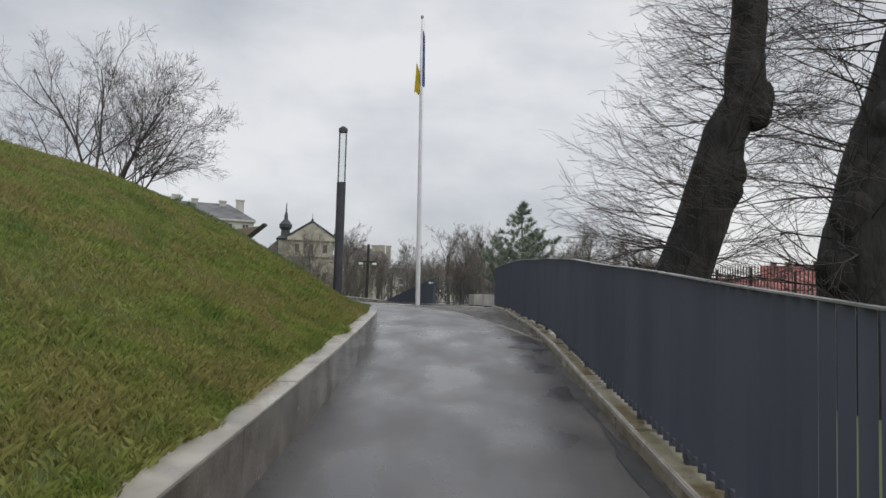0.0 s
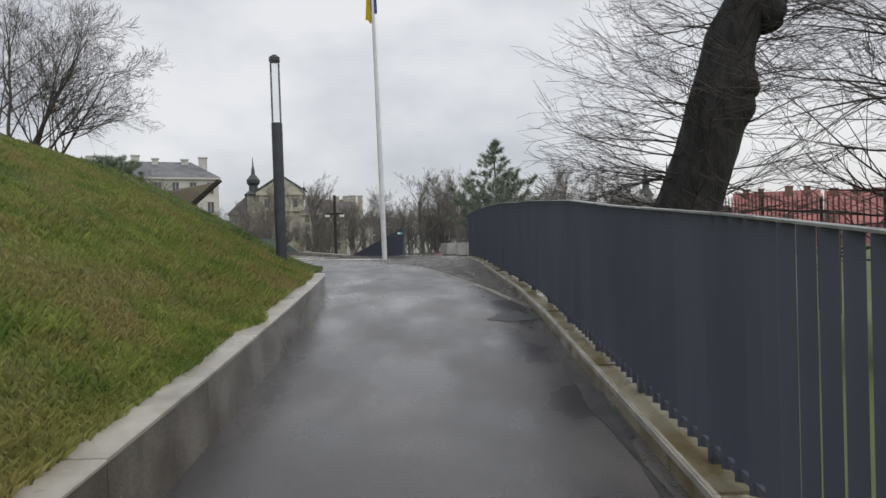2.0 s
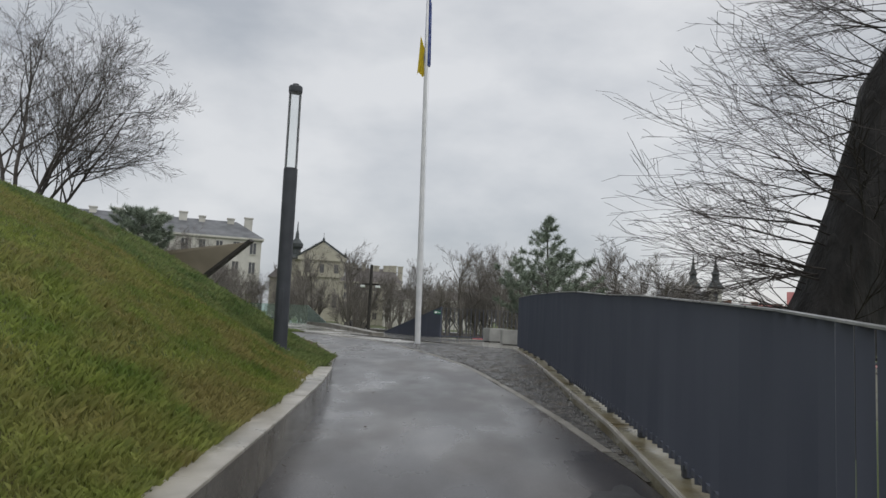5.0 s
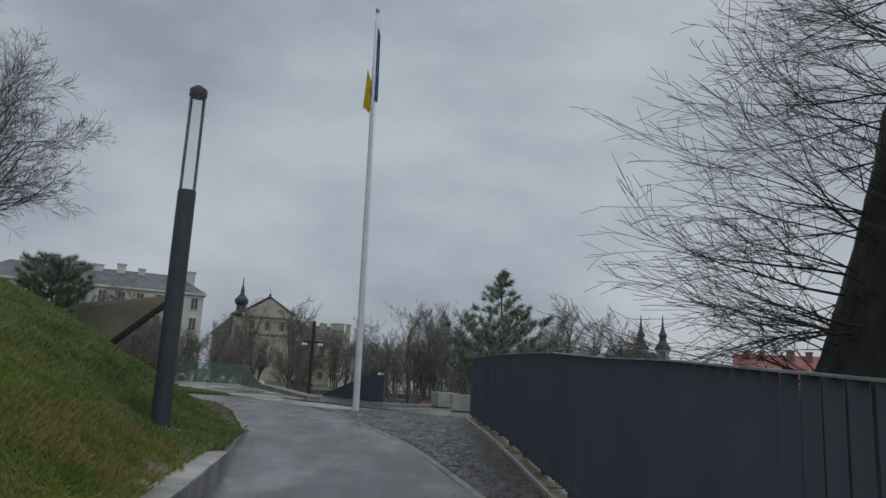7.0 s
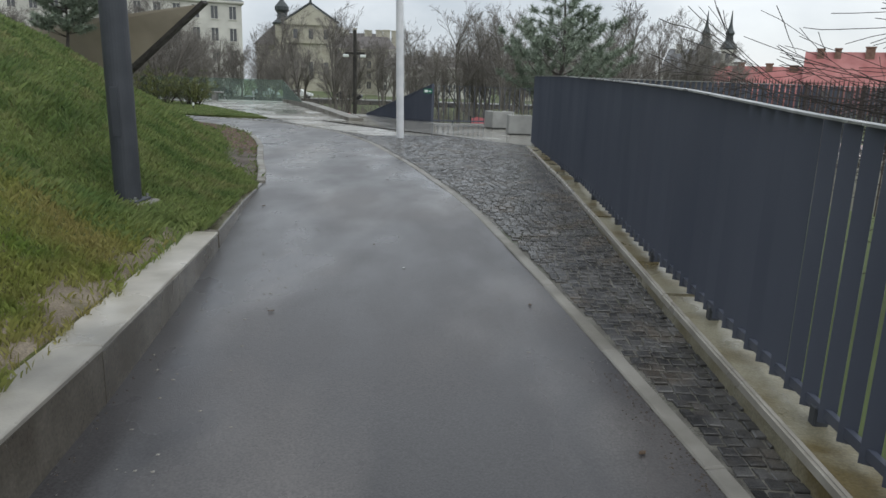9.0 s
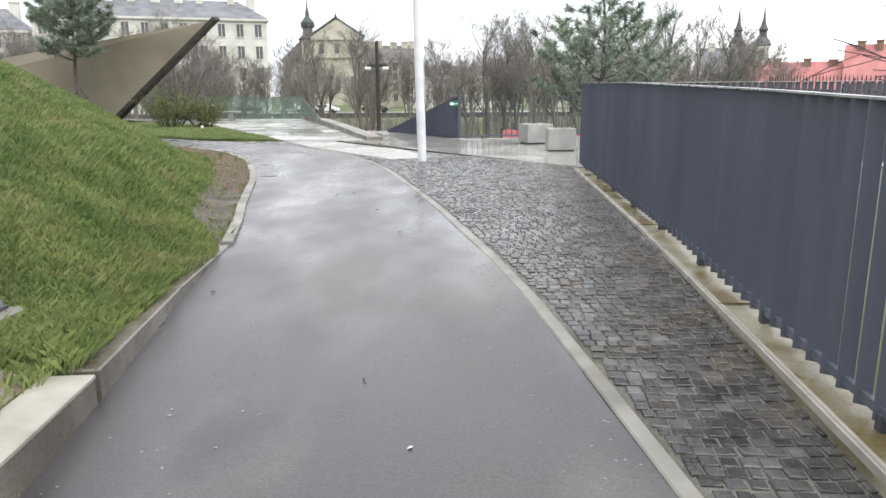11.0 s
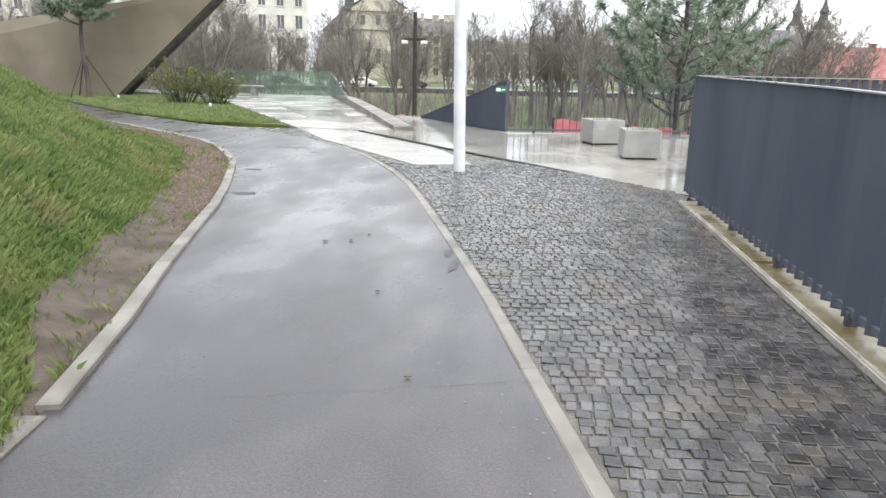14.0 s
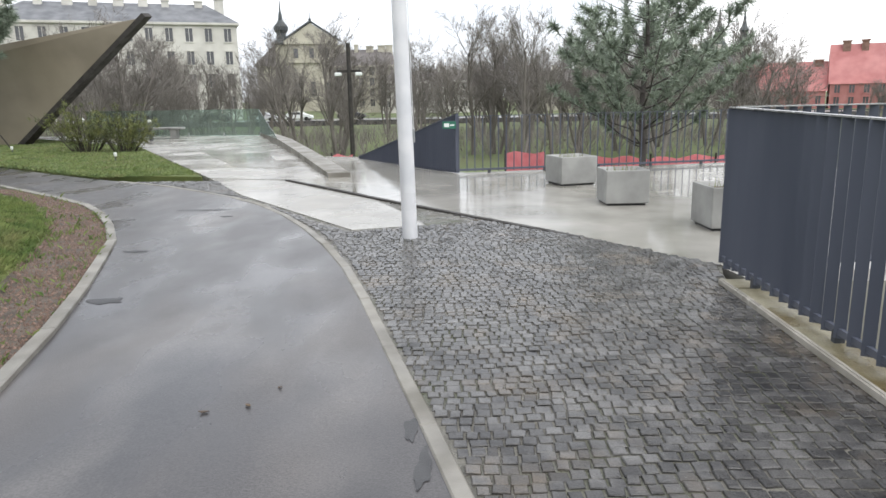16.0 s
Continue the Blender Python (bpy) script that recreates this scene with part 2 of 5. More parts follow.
M_GREYROOF = mat("grey_sheet_roof", (0.10, 0.105, 0.115), (0.17, 0.175, 0.185), scale=0.5, rough=(0.4, 0.6), bump=0.05)
M_DARKROOF = mat("dark_tile_roof", (0.11, 0.10, 0.098), (0.16, 0.145, 0.14), scale=0.5, rough=(0.6, 0.8), bump=0.05)
M_REDROOF = mat("red_sheet_roof", (0.33, 0.105, 0.10), (0.43, 0.165, 0.155), scale=0.4, rough=(0.4, 0.65), bump=0.05, stretch=(1, 1, 1))
M_REDWALL = mat("salmon_red_render", (0.36, 0.14, 0.13), (0.44, 0.20, 0.185), scale=0.5, rough=(0.7, 0.9), bump=0.05)
M_REDBRICK = mat("brown_brick", (0.17, 0.095, 0.072), (0.26, 0.16, 0.125), scale=1.5, rough=(0.7, 0.9), bump=0.1)
M_COPPER = mat("dark_grey_green_copper", (0.045, 0.053, 0.055), (0.072, 0.082, 0.085), scale=0.6, rough=(0.5, 0.7), bump=0.05)
M_PANE = mat("dark_window_pane", (0.07, 0.072, 0.078), (0.11, 0.112, 0.12), rough=(0.05, 0.12), bump=0.0)
M_REDNET = mat("red_barrier_net", (0.60, 0.15, 0.17), (0.70, 0.22, 0.24), scale=4, rough=(0.6, 0.8), bump=0.1)
M_POLE = mat("dark_wood_pole", (0.02, 0.018, 0.016), (0.04, 0.035, 0.03), rough=(0.6, 0.8), bump=0.2)
M_GLASS = glass_mat("greenish_rail_glass", (0.76, 0.86, 0.82), clear=0.92)
M_TUBE = glass_mat("lamp_tube_glass", (0.95, 0.965, 0.965), clear=0.96)
M_GRAVEL = mat("wet_gravel", (0.085, 0.052, 0.038), (0.20, 0.130, 0.098), scale=30, rough=(0.3, 0.7), bump=0.6, fine=60, dist=0.02, island=0.35)
M_CAR = mat("car_paint", (0.5, 0.5, 0.52), (0.6, 0.6, 0.62), rough=(0.2, 0.3), bump=0.0)
M_CARDARK = mat("dark_car_paint", (0.03, 0.03, 0.035), (0.05, 0.05, 0.055), rough=(0.2, 0.3), bump=0.0)
M_TYRE = mat("tyre_rubber", (0.015, 0.015, 0.015), (0.025, 0.025, 0.025), rough=(0.7, 0.9), bump=0.1)


# ---- mesh helpers ----
def link_mesh(name, verts, faces, material, parent=None, label="", smooth=False):
    me = bpy.data.meshes.new(name)
    me.from_pydata([tuple(v) for v in verts], [], faces)
    me.materials.append(material)
    if smooth:
        me.polygons.foreach_set("use_smooth", [True] * len(me.polygons))
    ob = new(name, me)
    if parent:
        ob.parent = parent
    if label:
        ob["label"] = label
    return ob


def part(name, bm, material, parent=None, label="", smooth=False):
    me = bpy.data.meshes.new(name)
    bmesh.ops.recalc_face_normals(bm, faces=bm.faces)
    bm.to_mesh(me)
    bm.free()
    me.materials.append(material)
    if smooth:
        me.polygons.foreach_set("use_smooth", [True] * len(me.polygons))
    ob = new(name, me)
    if parent:
        ob.parent = parent
    if label:
        ob["label"] = label
    return ob


def empty(name, at=(0, 0, 0), rz=0.0):
    ob = new(name)
    ob.matrix_world = pose(*at, 0, 0, rz)
    return ob


def box(bm, x0, x1, y0, y1, z0, z1, bevel=0.0, segs=1):
    r = bmesh.ops.create_cube(bm, size=1.0, matrix=Matrix.LocRotScale(((x0 + x1) / 2, (y0 + y1) / 2, (z0 + z1) / 2), None, (x1 - x0, y1 - y0, z1 - z0)))
    if bevel:
        edges = list({e for v in r["verts"] for e in v.link_edges})
        bmesh.ops.bevel(bm, geom=edges, offset=bevel, segments=segs, affect="EDGES", profile=0.6)
    return bm


def boxed(*a, **k):
    return box(bmesh.new(), *a, **k)


def cyl(bm, r0, r1, z0, z1, n=20, x=0, y=0):
    bmesh.ops.create_cone(bm, cap_ends=True, segments=n, radius1=r0, radius2=r1, depth=z1 - z0, matrix=Matrix.Translation((x, y, (z0 + z1) / 2)))
    return bm


def lathe(bm, prof, n=20, x=0, y=0, z=0):
    rings = []
    for r, h in prof:
        rings.append([bm.verts.new((x + r * math.cos(2 * math.pi * i / n), y + r * math.sin(2 * math.pi * i / n), z + h)) for i in range(n)])
    for a, b in zip(rings, rings[1:]):
        for i in range(n):
            bm.faces.new((a[i], a[(i + 1) % n], b[(i + 1) % n], b[i]))
    bm.faces.new(rings[0][::-1])
    bm.faces.new(rings[-1])
    return bm


def slab_poly(name, pts, z_top, z_bot, material, parent=None, label=""):
    """A flat-topped slab over a plan outline."""
    n = len(pts)
    zt = z_top if callable(z_top) else (lambda x, y: z_top)
    v = [(x, y, zt(x, y)) for x, y in pts] + [(x, y, z_bot) for x, y in pts]
    f = [tuple(range(n))] + [(i, i + n, (i + 1) % n + n, (i + 1) % n) for i in range(n)]
    bm = bmesh.new()
    bv = [bm.verts.new(p) for p in v]
    for q in f:
        bm.faces.new([bv[i] for i in q])
    return part(name, bm, material, parent, label)


def tube_path(pts, radii, n=6):
    """Verts and faces of a tapered tube along points."""
    verts, faces = [], []
    a = None
    for i, p in enumerate(pts):
        p = Vector(p)
        d = Vector(pts[min(i + 1, len(pts) - 1)]) - Vector(pts[max(i - 1, 0)])
        d.normalize()
        if a is None:
            a = d.cross(Vector((0.13, 0.31, 1.0)) if abs(d.z) < 0.9 else Vector((1, 0.2, 0)))
        a = (a - d * a.dot(d)).normalized()
        b = d.cross(a)
        for k in range(n):
            ang = 2 * math.pi * k / n
            verts.append(p + (a * math.cos(ang) + b * math.sin(ang)) * radii[i])
    for i in range(len(pts) - 1):
        for k in range(n):
            faces.append((i * n + k, i * n + (k + 1) % n, (i + 1) * n + (k + 1) % n, (i + 1) * n + k))
    if n in (16, 30):
        faces.append(tuple(range((len(pts) - 1) * n, len(pts) * n)))
    return verts, faces


class Soup:
    """Gathers tubes and leaves into one mesh."""
    def __init__(self):
        self.v, self.f = [], []

    def add(self, v, f):
        o = len(self.v)
        self.v += v
        self.f += [tuple(i + o for i in q) for q in f]

    def link(self, name, material, parent=None, label="", smooth=False):
        return link_mesh(name, self.v, self.f, material, parent, label, smooth)


# ---- plan: path edges and heights ----
def lerp(x, xs, ys):
    return float(np.interp(x, xs, ys))


def path_z(y):
    """Height of the path: a ramp that levels off."""
    return lerp(y, (-14, -3, 1, 4, 6, 8, 10, 12, 14.5, 17, 20, 60), (-1.52, -0.80, -0.538, -0.316, -0.151, 0.011, 0.194, 0.272, 0.345, 0.44, 0.45, 0.45))


LEFT_Y = (-14, -3, 1, 4, 6, 8, 10, 12, 13.5, 14.5, 15.8, 17.5, 18.5, 19.4, 22.1, 23.9, 24.7, 25.5, 26.4, 27.2, 28.2, 30.4, 32.3, 35.2, 43, 60)
LEFT_X = (-1.40, -1.344, -1.305, -1.256, -1.226, -1.244, -1.27, -1.455, -1.67, -1.83, -2.06, -2.31, -2.59, -2.88, -3.64, -4.32, -4.62, -5.04, -5.62, -6.15, -7.25, -9.9, -12.7, -17.2, -30, -60)
RIGHT_Y = (-14, 9.5, 10.3, 11, 12, 13, 13.8, 14.9, 15.75, 16.9, 18.2, 19.7, 20.75, 22.26, 23.6, 24.95, 26.4, 27.8, 29.5, 30.4, 31.2, 34.0, 37.5, 45, 62)
RIGHT_X = (1.31, 1.31, 1.17, 1.06, 0.92, 0.75, 0.61, 0.40, 0.24, -0.05, -0.38, -0.76, -1.07, -1.50, -1.92, -2.45, -3.2, -4.1, -5.86, -7.13, -8.4, -12.2, -16.0, -23.5, -40)


def left_x(y):
    return lerp(y, LEFT_Y, LEFT_X)


def right_x(y):
    return lerp(y, RIGHT_Y, RIGHT_X)


EDGE = [Vector((left_x(y), y)) for y in np.arange(-14, 60, 0.5)]


def edge_dist(x, y):
    p = Vector((x, y))
    best = 1e9
    for a, b in zip(EDGE, EDGE[1:]):
        d = b - a
        u = max(0.0, min(1.0, (p - a).dot(d) / d.length_squared))
        best = min(best, (a + d * u - p).length)
    return best


def wall_top(y):
    return path_z(y) + lerp(y, (1, 4, 6, 8, 10, 12, 13.5, 14.5, 16.0, 17.3), (0.43, 0.422, 0.407, 0.375, 0.33, 0.263, 0.20, 0.145, 0.075, 0.01))


def bank_in(y):
    """How far the bank starts behind the path edge."""
    return 0.22 if y < 14.5 else 0.14 if y < 17.3 else 0.07


def bank_z(x, y):
    """Height of the grass bank left of the path."""
    d = edge_dist(x, y)
    base = wall_top(y) - 0.015
    flat = lerp(y, (14.3, 14.7, 17, 21, 26, 29), (0.22, 0.12, 0.15, 0.45, 1.0, 1.2))
    d = max(0.0, d - flat)
    h = 6.2 * (1 - math.exp(-0.52 * d / 6.2))
    h *= lerp(d, (0, 0.8, 2), (0.75, 0.95, 1.0))
    h += lerp(d, (0.5, 1, 2, 3, 4.3, 5.3, 6.5, 9), (0.0, 0.05, 0.13, 0.26, 0.37, 0.31, 0.17, 0.08)) * lerp(y, (0, 9, 12, 16, 20, 26), (0.2, 0.4, 0.7, 1.0, 1.25, 1.1))
    h *= lerp(y + 0.3 * x, (22.0, 32.0), (1.0, 0.0)) if y > 24 else 1.0
    h *= 1 - 0.55 * math.exp(-((x + 2.66) ** 2 + (y - 14.7) ** 2) / 0.6)
    h += 0.05 * noise.noise(Vector((x * 0.9, y * 0.9, 0))) * min(1, d) + 0.02 * noise.noise(Vector((x * 3, y * 3, 5))) * min(1, d * 2)
    return base + h


# ---- large structure ----
def strip(name, y0, y1, step, xa, xb, za, cols, material, label, skirt=0.4):
    """A surface between two edge lines, given row by row."""
    ys = np.linspace(y0, y1, int((y1 - y0) / step) + 1)
    verts, faces = [], []
    for y in ys:
        a, b = xa(y), xb(y)
        for c in range(cols + 1):
            x = a + (b - a) * c / cols
            verts.append((x, y, za(x, y)))
    for r in range(len(ys) - 1):
        for c in range(cols):
            i = r * (cols + 1) + c
            faces.append((i, i + 1, i + cols + 2, i + cols + 1))
    return link_mesh(name, verts, faces, material, None, label, True)


def asphalt_z(x, y):
    return path_z(y) + 0.006 * noise.noise(Vector((x * 0.7, y * 0.7, 2))) + 0.002 * noise.noise(Vector((x * 4, y * 4, 7)))


asphalt = strip("asphalt_path", -14, 60, 0.25, lambda y: left_x(y) - (0.14 if y < 15 else 0.05), right_x, asphalt_z, 14, M_ASPHALT, "")
tagged(asphalt, "wet dark grey asphalt footpath rising along a grass bank", "path", kind="structure")

# wide ground to the horizon, lower than the terrace
def ground_z(x, y):
    z = -2.1
    near = path_z(y) - 0.35
    if y < 30:
        w = lerp(abs(x), (1.0, 6, 22), (1, 0.85, 0.0)) * lerp(y, (22, 34), (1, 0))
        z = z + (near - z) * w
    slope = lerp(x, (-12, -7, 14, 25), (0, 1, 1, 0)) * lerp(y, (29, 31, 39, 58), (0, 1, 1, 0))
    z = max(z, -2.1 + 1.5 * slope)
    z += 0.12 * noise.noise(Vector((x * 0.06, y * 0.06, 3)))
    return z


gx = sorted(set([round(v, 2) for v in np.concatenate([np.linspace(-900, -60, 18), np.linspace(-60, 60, 81), np.linspace(60, 900, 18)])]))
gy = sorted(set([round(v, 2) for v in np.concatenate([np.linspace(-300, -20, 8), np.linspace(-20, 80, 67), np.linspace(80, 1500, 26)])]))
verts = [(x, y, ground_z(x, y) if (x > 1.6 or y > 30) else min(ground_z(x, y), path_z(y) - 0.4)) for y in gy for x in gx]
faces = [(r * len(gx) + c, r * len(gx) + c + 1, (r + 1) * len(gx) + c + 1, (r + 1) * len(gx) + c) for r in range(len(gy) - 1) for c in range(len(gx) - 1)]
ground = link_mesh("ground", verts, faces, M_FARGRASS, None, "", True)
tagged(ground, "wide damp parkland ground in dull winter green", "ground", kind="structure")

# grass bank
rows_y = np.concatenate([np.arange(-13, 30, 0.3), np.arange(30, 60, 1.0)])
us = np.concatenate([np.linspace(0, 1, 6)[:-1] * 0.6, np.linspace(0.6, 9, 22), np.linspace(10, 45, 10)])
verts, faces = [], []
for y in rows_y:
    x0 = left_x(y) - bank_in(y)
    verts.append((x0, y, bank_z(x0, y) - 0.35))
    for u in us:
        verts.append((x0 - u, y, bank_z(x0 - u, y)))
nc = len(us) + 1
BANK_ROWS, BANK_US = rows_y, us
BANK_Z = np.array([v[2] for v in verts]).reshape(len(rows_y), nc)[:, 1:]
for r in range(len(rows_y) - 1):
    for c in range(nc - 1):
        i = r * nc + c
        faces.append((i, i + nc, i + nc + 1, i + 1))
bank = link_mesh("grass_bank", verts, faces, M_TURF, None, "", True)
tagged(bank, "steep grass bank, patchy green and straw yellow", "bank", kind="structure")


def kerb_run(name, line, width, top, depth, seg, material, label, category, gap=0.006, piece="kerbstone", soft=0.008):
    """Kerbstones laid end to end along a plan line, each its own piece."""
    root = empty(name)
    tagged(root, label, category, kind="structure")
    pts = [Vector(p) for p in line]
    acc, out = 0.0, [pts[0]]
    for a, b in zip(pts, pts[1:]):
        ln = (b - a).length
        while acc + ln >= seg:
            a = a + (b - a).normalized() * (seg - acc)
            out.append(a)
            ln, acc = (b - a).length, 0.0
        acc += ln
    out.append(pts[-1])
    for a, b in zip(out, out[1:]):
        d = (b - a)
        if d.length < 0.05:
            continue
        u = d.normalized()
        nrm = Vector((-u.y, u.x))
        a2, b2 = a + u * gap / 2, b - u * gap / 2
        dz = random.uniform(-0.004, 0.004)
        q = [a2, b2, b2 + nrm * width, a2 + nrm * width]
        bm = bmesh.new()
        lo = [bm.verts.new((p.x, p.y, top(p.x, p.y) - depth)) for p in q]
        hi = [bm.verts.new((p.x, p.y, top(p.x, p.y) + dz)) for p in q]
        bm.faces.new(lo[::-1])
        tf = bm.faces.new(hi)
        for i in range(4):
            bm.faces.new((lo[i], lo[(i + 1) % 4], hi[(i + 1) % 4], hi[i]))
        bmesh.ops.bevel(bm, geom=list(tf.edges), offset=soft, segments=1 if soft < 0.01 else 3, affect="EDGES")
        part(piece, bm, material, root)
    return root


# retaining wall of the bank, in cast lengths; a pale layer paints its top sheen
def wall_line(y0, y1, step=0.5):
    return [(left_x(y), y) for y in np.arange(y0, y1 + 1e-6, step)]


retaining = kerb_run("retaining_wall", wall_line(-13, 14.5), 0.22, lambda x, y: wall_top(y) - 0.022, 1.1, 1.25, M_CONC_WALL, "low damp concrete retaining wall below a pale sheen strip", "retaining wall", piece="wall_block", soft=0.008)
# added pale layer: sky reflection on the wet wall top, put in as colour
kerb_run("coping", [(left_x(y) + 0.004, y) for y in np.arange(-13, 14.51, 0.5)], 0.226, lambda x, y: wall_top(y), 0.022, 1.25, M_CAP, "added pale strip for the sky sheen on the wet wall top", "coping", piece="sheen_length", soft=0.006)
kerb_run("wall_end", wall_line(14.51, 17.36, 0.19), 0.14, lambda x, y: wall_top(y), 0.6, 1.43, M_CONC_WALL, "low sloping end of the concrete wall overgrown by grass", "retaining wall", piece="wall_block")
kerb_run("left_kerb", [(left_x(y) + 0.02, y) for y in np.arange(17.4, 46, 0.4)], 0.10, lambda x, y: path_z(y) + 0.035, 0.3, 1.1, M_CONC, "narrow pale concrete kerb curving beside gravel and grass", "kerb")
kerb_run("middle_kerb", [(right_x(y) + 0.085, y) for y in np.arange(10.6, 31.0, 0.3)], 0.085, lambda x, y: path_z(y) + 0.008, 0.3, 1.1, M_CONC, "flush pale concrete kerb between asphalt and setts", "kerb")


def fence_x(y):
    return lerp(y, (-14, 1, 6, 10, 14.5, 22.6), (1.28, 1.285, 1.30, 1.325, 1.255, 1.235))


def rail_foot(y):
    return path_z(y) + lerp(y, (-14, 10, 22), (0.13, 0.12, 0.11))


kerb_run("right_kerb", [(fence_x(y) + 0.26, y) for y in np.arange(-13, 22.9, 0.5)], 0.26, lambda x, y: rail_foot(y), 0.6, 2.2, M_KERB_MOSS, "mossy stained concrete kerb carrying a metal railing", "kerb", soft=0.026)

# thin strip in a paler colour along the kerb's inner top edge
kerb_run("kerb_edging", [(fence_x(y) + 0.034, y) for y in np.arange(-13, 22.9, 0.5)], 0.038, lambda x, y: rail_foot(y) + 0.004, 0.045, 2.2, M_CAP, "pale strip along the inner edge of the railing kerb", "kerb", piece="edging_length", soft=0.010)

# railing of upright bars
def rail_top(y):
    return lerp(y, (-14, 1.7, 3.0, 4.7, 6.5, 8.25, 9.8, 10.8, 12.1, 13.8, 15.5, 19.2, 22.9, 26), (-0.60, 0.83, 0.93, 1.08, 1.21, 1.36, 1.45, 1.51, 1.56, 1.655, 1.71, 1.80, 1.845, 1.86))


def bar_railing(name, label, line, foot, top, spacing, depth, thick, rail_m=None, rail_h=0.005, turn=0.0):
    """Flat upright bars set square to the line, with a flat cap on top and short feet."""
    root = empty(name)
    tagged(root, label, "railing", kind="structure")
    pts = [Vector(p) for p in line]
    lens = [0.0]
    for a, c in zip(pts, pts[1:]):
        lens.append(lens[-1] + (c - a).length)

    def at(s):
        return Vector((lerp(s, lens, [p.x for p in pts]), lerp(s, lens, [p.y for p in pts])))
    n = int(lens[-1] / spacing)
    shared = None
    for i in range(n + 1):
        s = i * spacing
        p = at(s)
        u = (at(min(s + 0.05, lens[-1])) - at(max(s - 0.05, 0))).normalized()
        z0, z1 = foot(p.x, p.y) + 0.035, top(p.x, p.y) - 0.012
        if shared is None:
            shared = part("bar", boxed(-depth / 2, depth / 2, -thick / 2, thick / 2, 0, 1, 0.0), M_FENCE, root)
            ob = shared
        else:
            ob = new("bar", shared.data)
            ob.parent = root
        ob.matrix_world = Matrix.LocRotScale((p.x, p.y, z0), Euler((0, 0, math.atan2(u.y, u.x) - math.pi / 2 + turn + random.uniform(-0.006, 0.006))), (1, 1, z1 - z0))
    m = max(3, int(lens[-1] / 0.5))
    for nm, lift, hw, hh, mt in (("top_rail", None, depth / 2 - 0.004, rail_h, rail_m or M_STEEL), ("bottom_rail", 0.075, 0.012, 0.020, M_FENCE)):
        vs, fs = [], []
        for i in range(m + 1):
            s = lens[-1] * i / m
            p = at(s)
            u = (at(min(s + 0.05, lens[-1])) - at(max(s - 0.05, 0))).normalized()
            nn = Vector((-u.y, u.x))
            zc = top(p.x, p.y) - 0.006 if lift is None else foot(p.x, p.y) + lift
            for sx, sz in ((-1, -1), (1, -1), (1, 1), (-1, 1)):
                vs.append((p.x + nn.x * hw * sx, p.y + nn.y * hw * sx, zc + hh * sz))
        for i in range(m):
            for k in range(4):
                fs.append((i * 4 + k, i * 4 + (k + 1) % 4, i * 4 + 4 + (k + 1) % 4, i * 4 + 4 + k))
        fs += [(0, 1, 2, 3), (m * 4 + 3, m * 4 + 2, m * 4 + 1, m * 4)]
        link_mesh(nm, vs, fs, mt, root)
    s = 0.6
    while s < lens[-1]:
        p = at(s)
        z = foot(p.x, p.y)
        part("foot", box(bmesh.new(), p.x - 0.02, p.x + 0.04, p.y - 0.025, p.y + 0.025, z - 0.01, z + 0.075, 0.006), M_LAMP, root)
        s += 1.15
    return root


bar_railing("railing", "anthracite metal railing of close flat upright bars", [(fence_x(y) + 0.145, y) for y in np.linspace(-6, 22.85, 54)],
            lambda x, y: rail_foot(y), lambda x, y: rail_top(y), 0.14, 0.0635, 0.008, turn=radians(-36))

bar_railing("return_railing", "anthracite metal railing turning off along the terrace", [(1.47, 22.98), (5.0, 23.6), (9.0, 24.3)],
            lambda x, y: 0.47, lambda x, y: 1.845, 0.12, 0.062, 0.008, turn=radians(58))

# tall picket fence beyond the railing
def picket_fence(line, top_at, spacing=0.16):
    root = empty("picket_fence")
    tagged(root, "tall dark metal picket fence beyond the railing", "fence", kind="structure")
    (xa, ya), (xb, yb) = line
    a, c = Vector((xa, ya)), Vector((xb, yb))
    n = int((c - a).length / spacing)
    me = bpy.data.meshes.new("picket")
    bm = boxed(-0.009, 0.009, -0.009, 0.009, 0.0, 1.0)
    bmesh.ops.create_cone(bm, cap_ends=True, segments=4, radius1=0.012, radius2=0.002, depth=0.03, matrix=Matrix.Translation((0, 0, 1.018)))
    bm.to_mesh(me)
    bm.free()
    me.materials.append(M_RUST)
    for i in range(n + 1):
        p = a.lerp(c, i / n)
        z0 = TERRACE_Z if p.y > 22.8 else ground_z(p.x, p.y)
        top = top_at(p.y)
        ob = new("picket", me)
        ob.parent = root
        ob.matrix_world = Matrix.LocRotScale((p.x, p.y, z0 + 0.06), None, (1, 1, top - z0 - 0.06 + random.uniform(-0.01, 0.01)))
    cuts = [a.lerp(c, i / 10) for i in range(11)]
    for lift in (0.22, 0.9):
        for p, q in zip(cuts, cuts[1:]):
            vs = [(e.x + sx * 0.014, e.y, top_at(e.y) - 0.05 - lift + sz * 0.014) for e in (p, q) for sx, sz in ((-1, -1), (1, -1), (1, 1), (-1, 1))]
            link_mesh("rail", vs, [(0, 1, 5, 4), (1, 2, 6, 5), (2, 3, 7, 6), (3, 0, 4, 7), (3, 2, 1, 0), (4, 5, 6, 7)], M_RUST, root)
    for p in cuts:
        z0 = TERRACE_Z if p.y > 22.8 else ground_z(p.x, p.y)
        part("post", boxed(p.x - 0.022, p.x + 0.022, p.y - 0.022, p.y + 0.022, z0 - 0.05, top_at(p.y) - 0.02, 0.004), M_RUST, root)
    return root


TERRACE_Z = 0.47
picket_fence(((6.7, 9.0), (6.9, 30.0)), lambda y: lerp(y, (9, 13, 15, 30), (1.30, 1.56, 1.72, 2.03)))

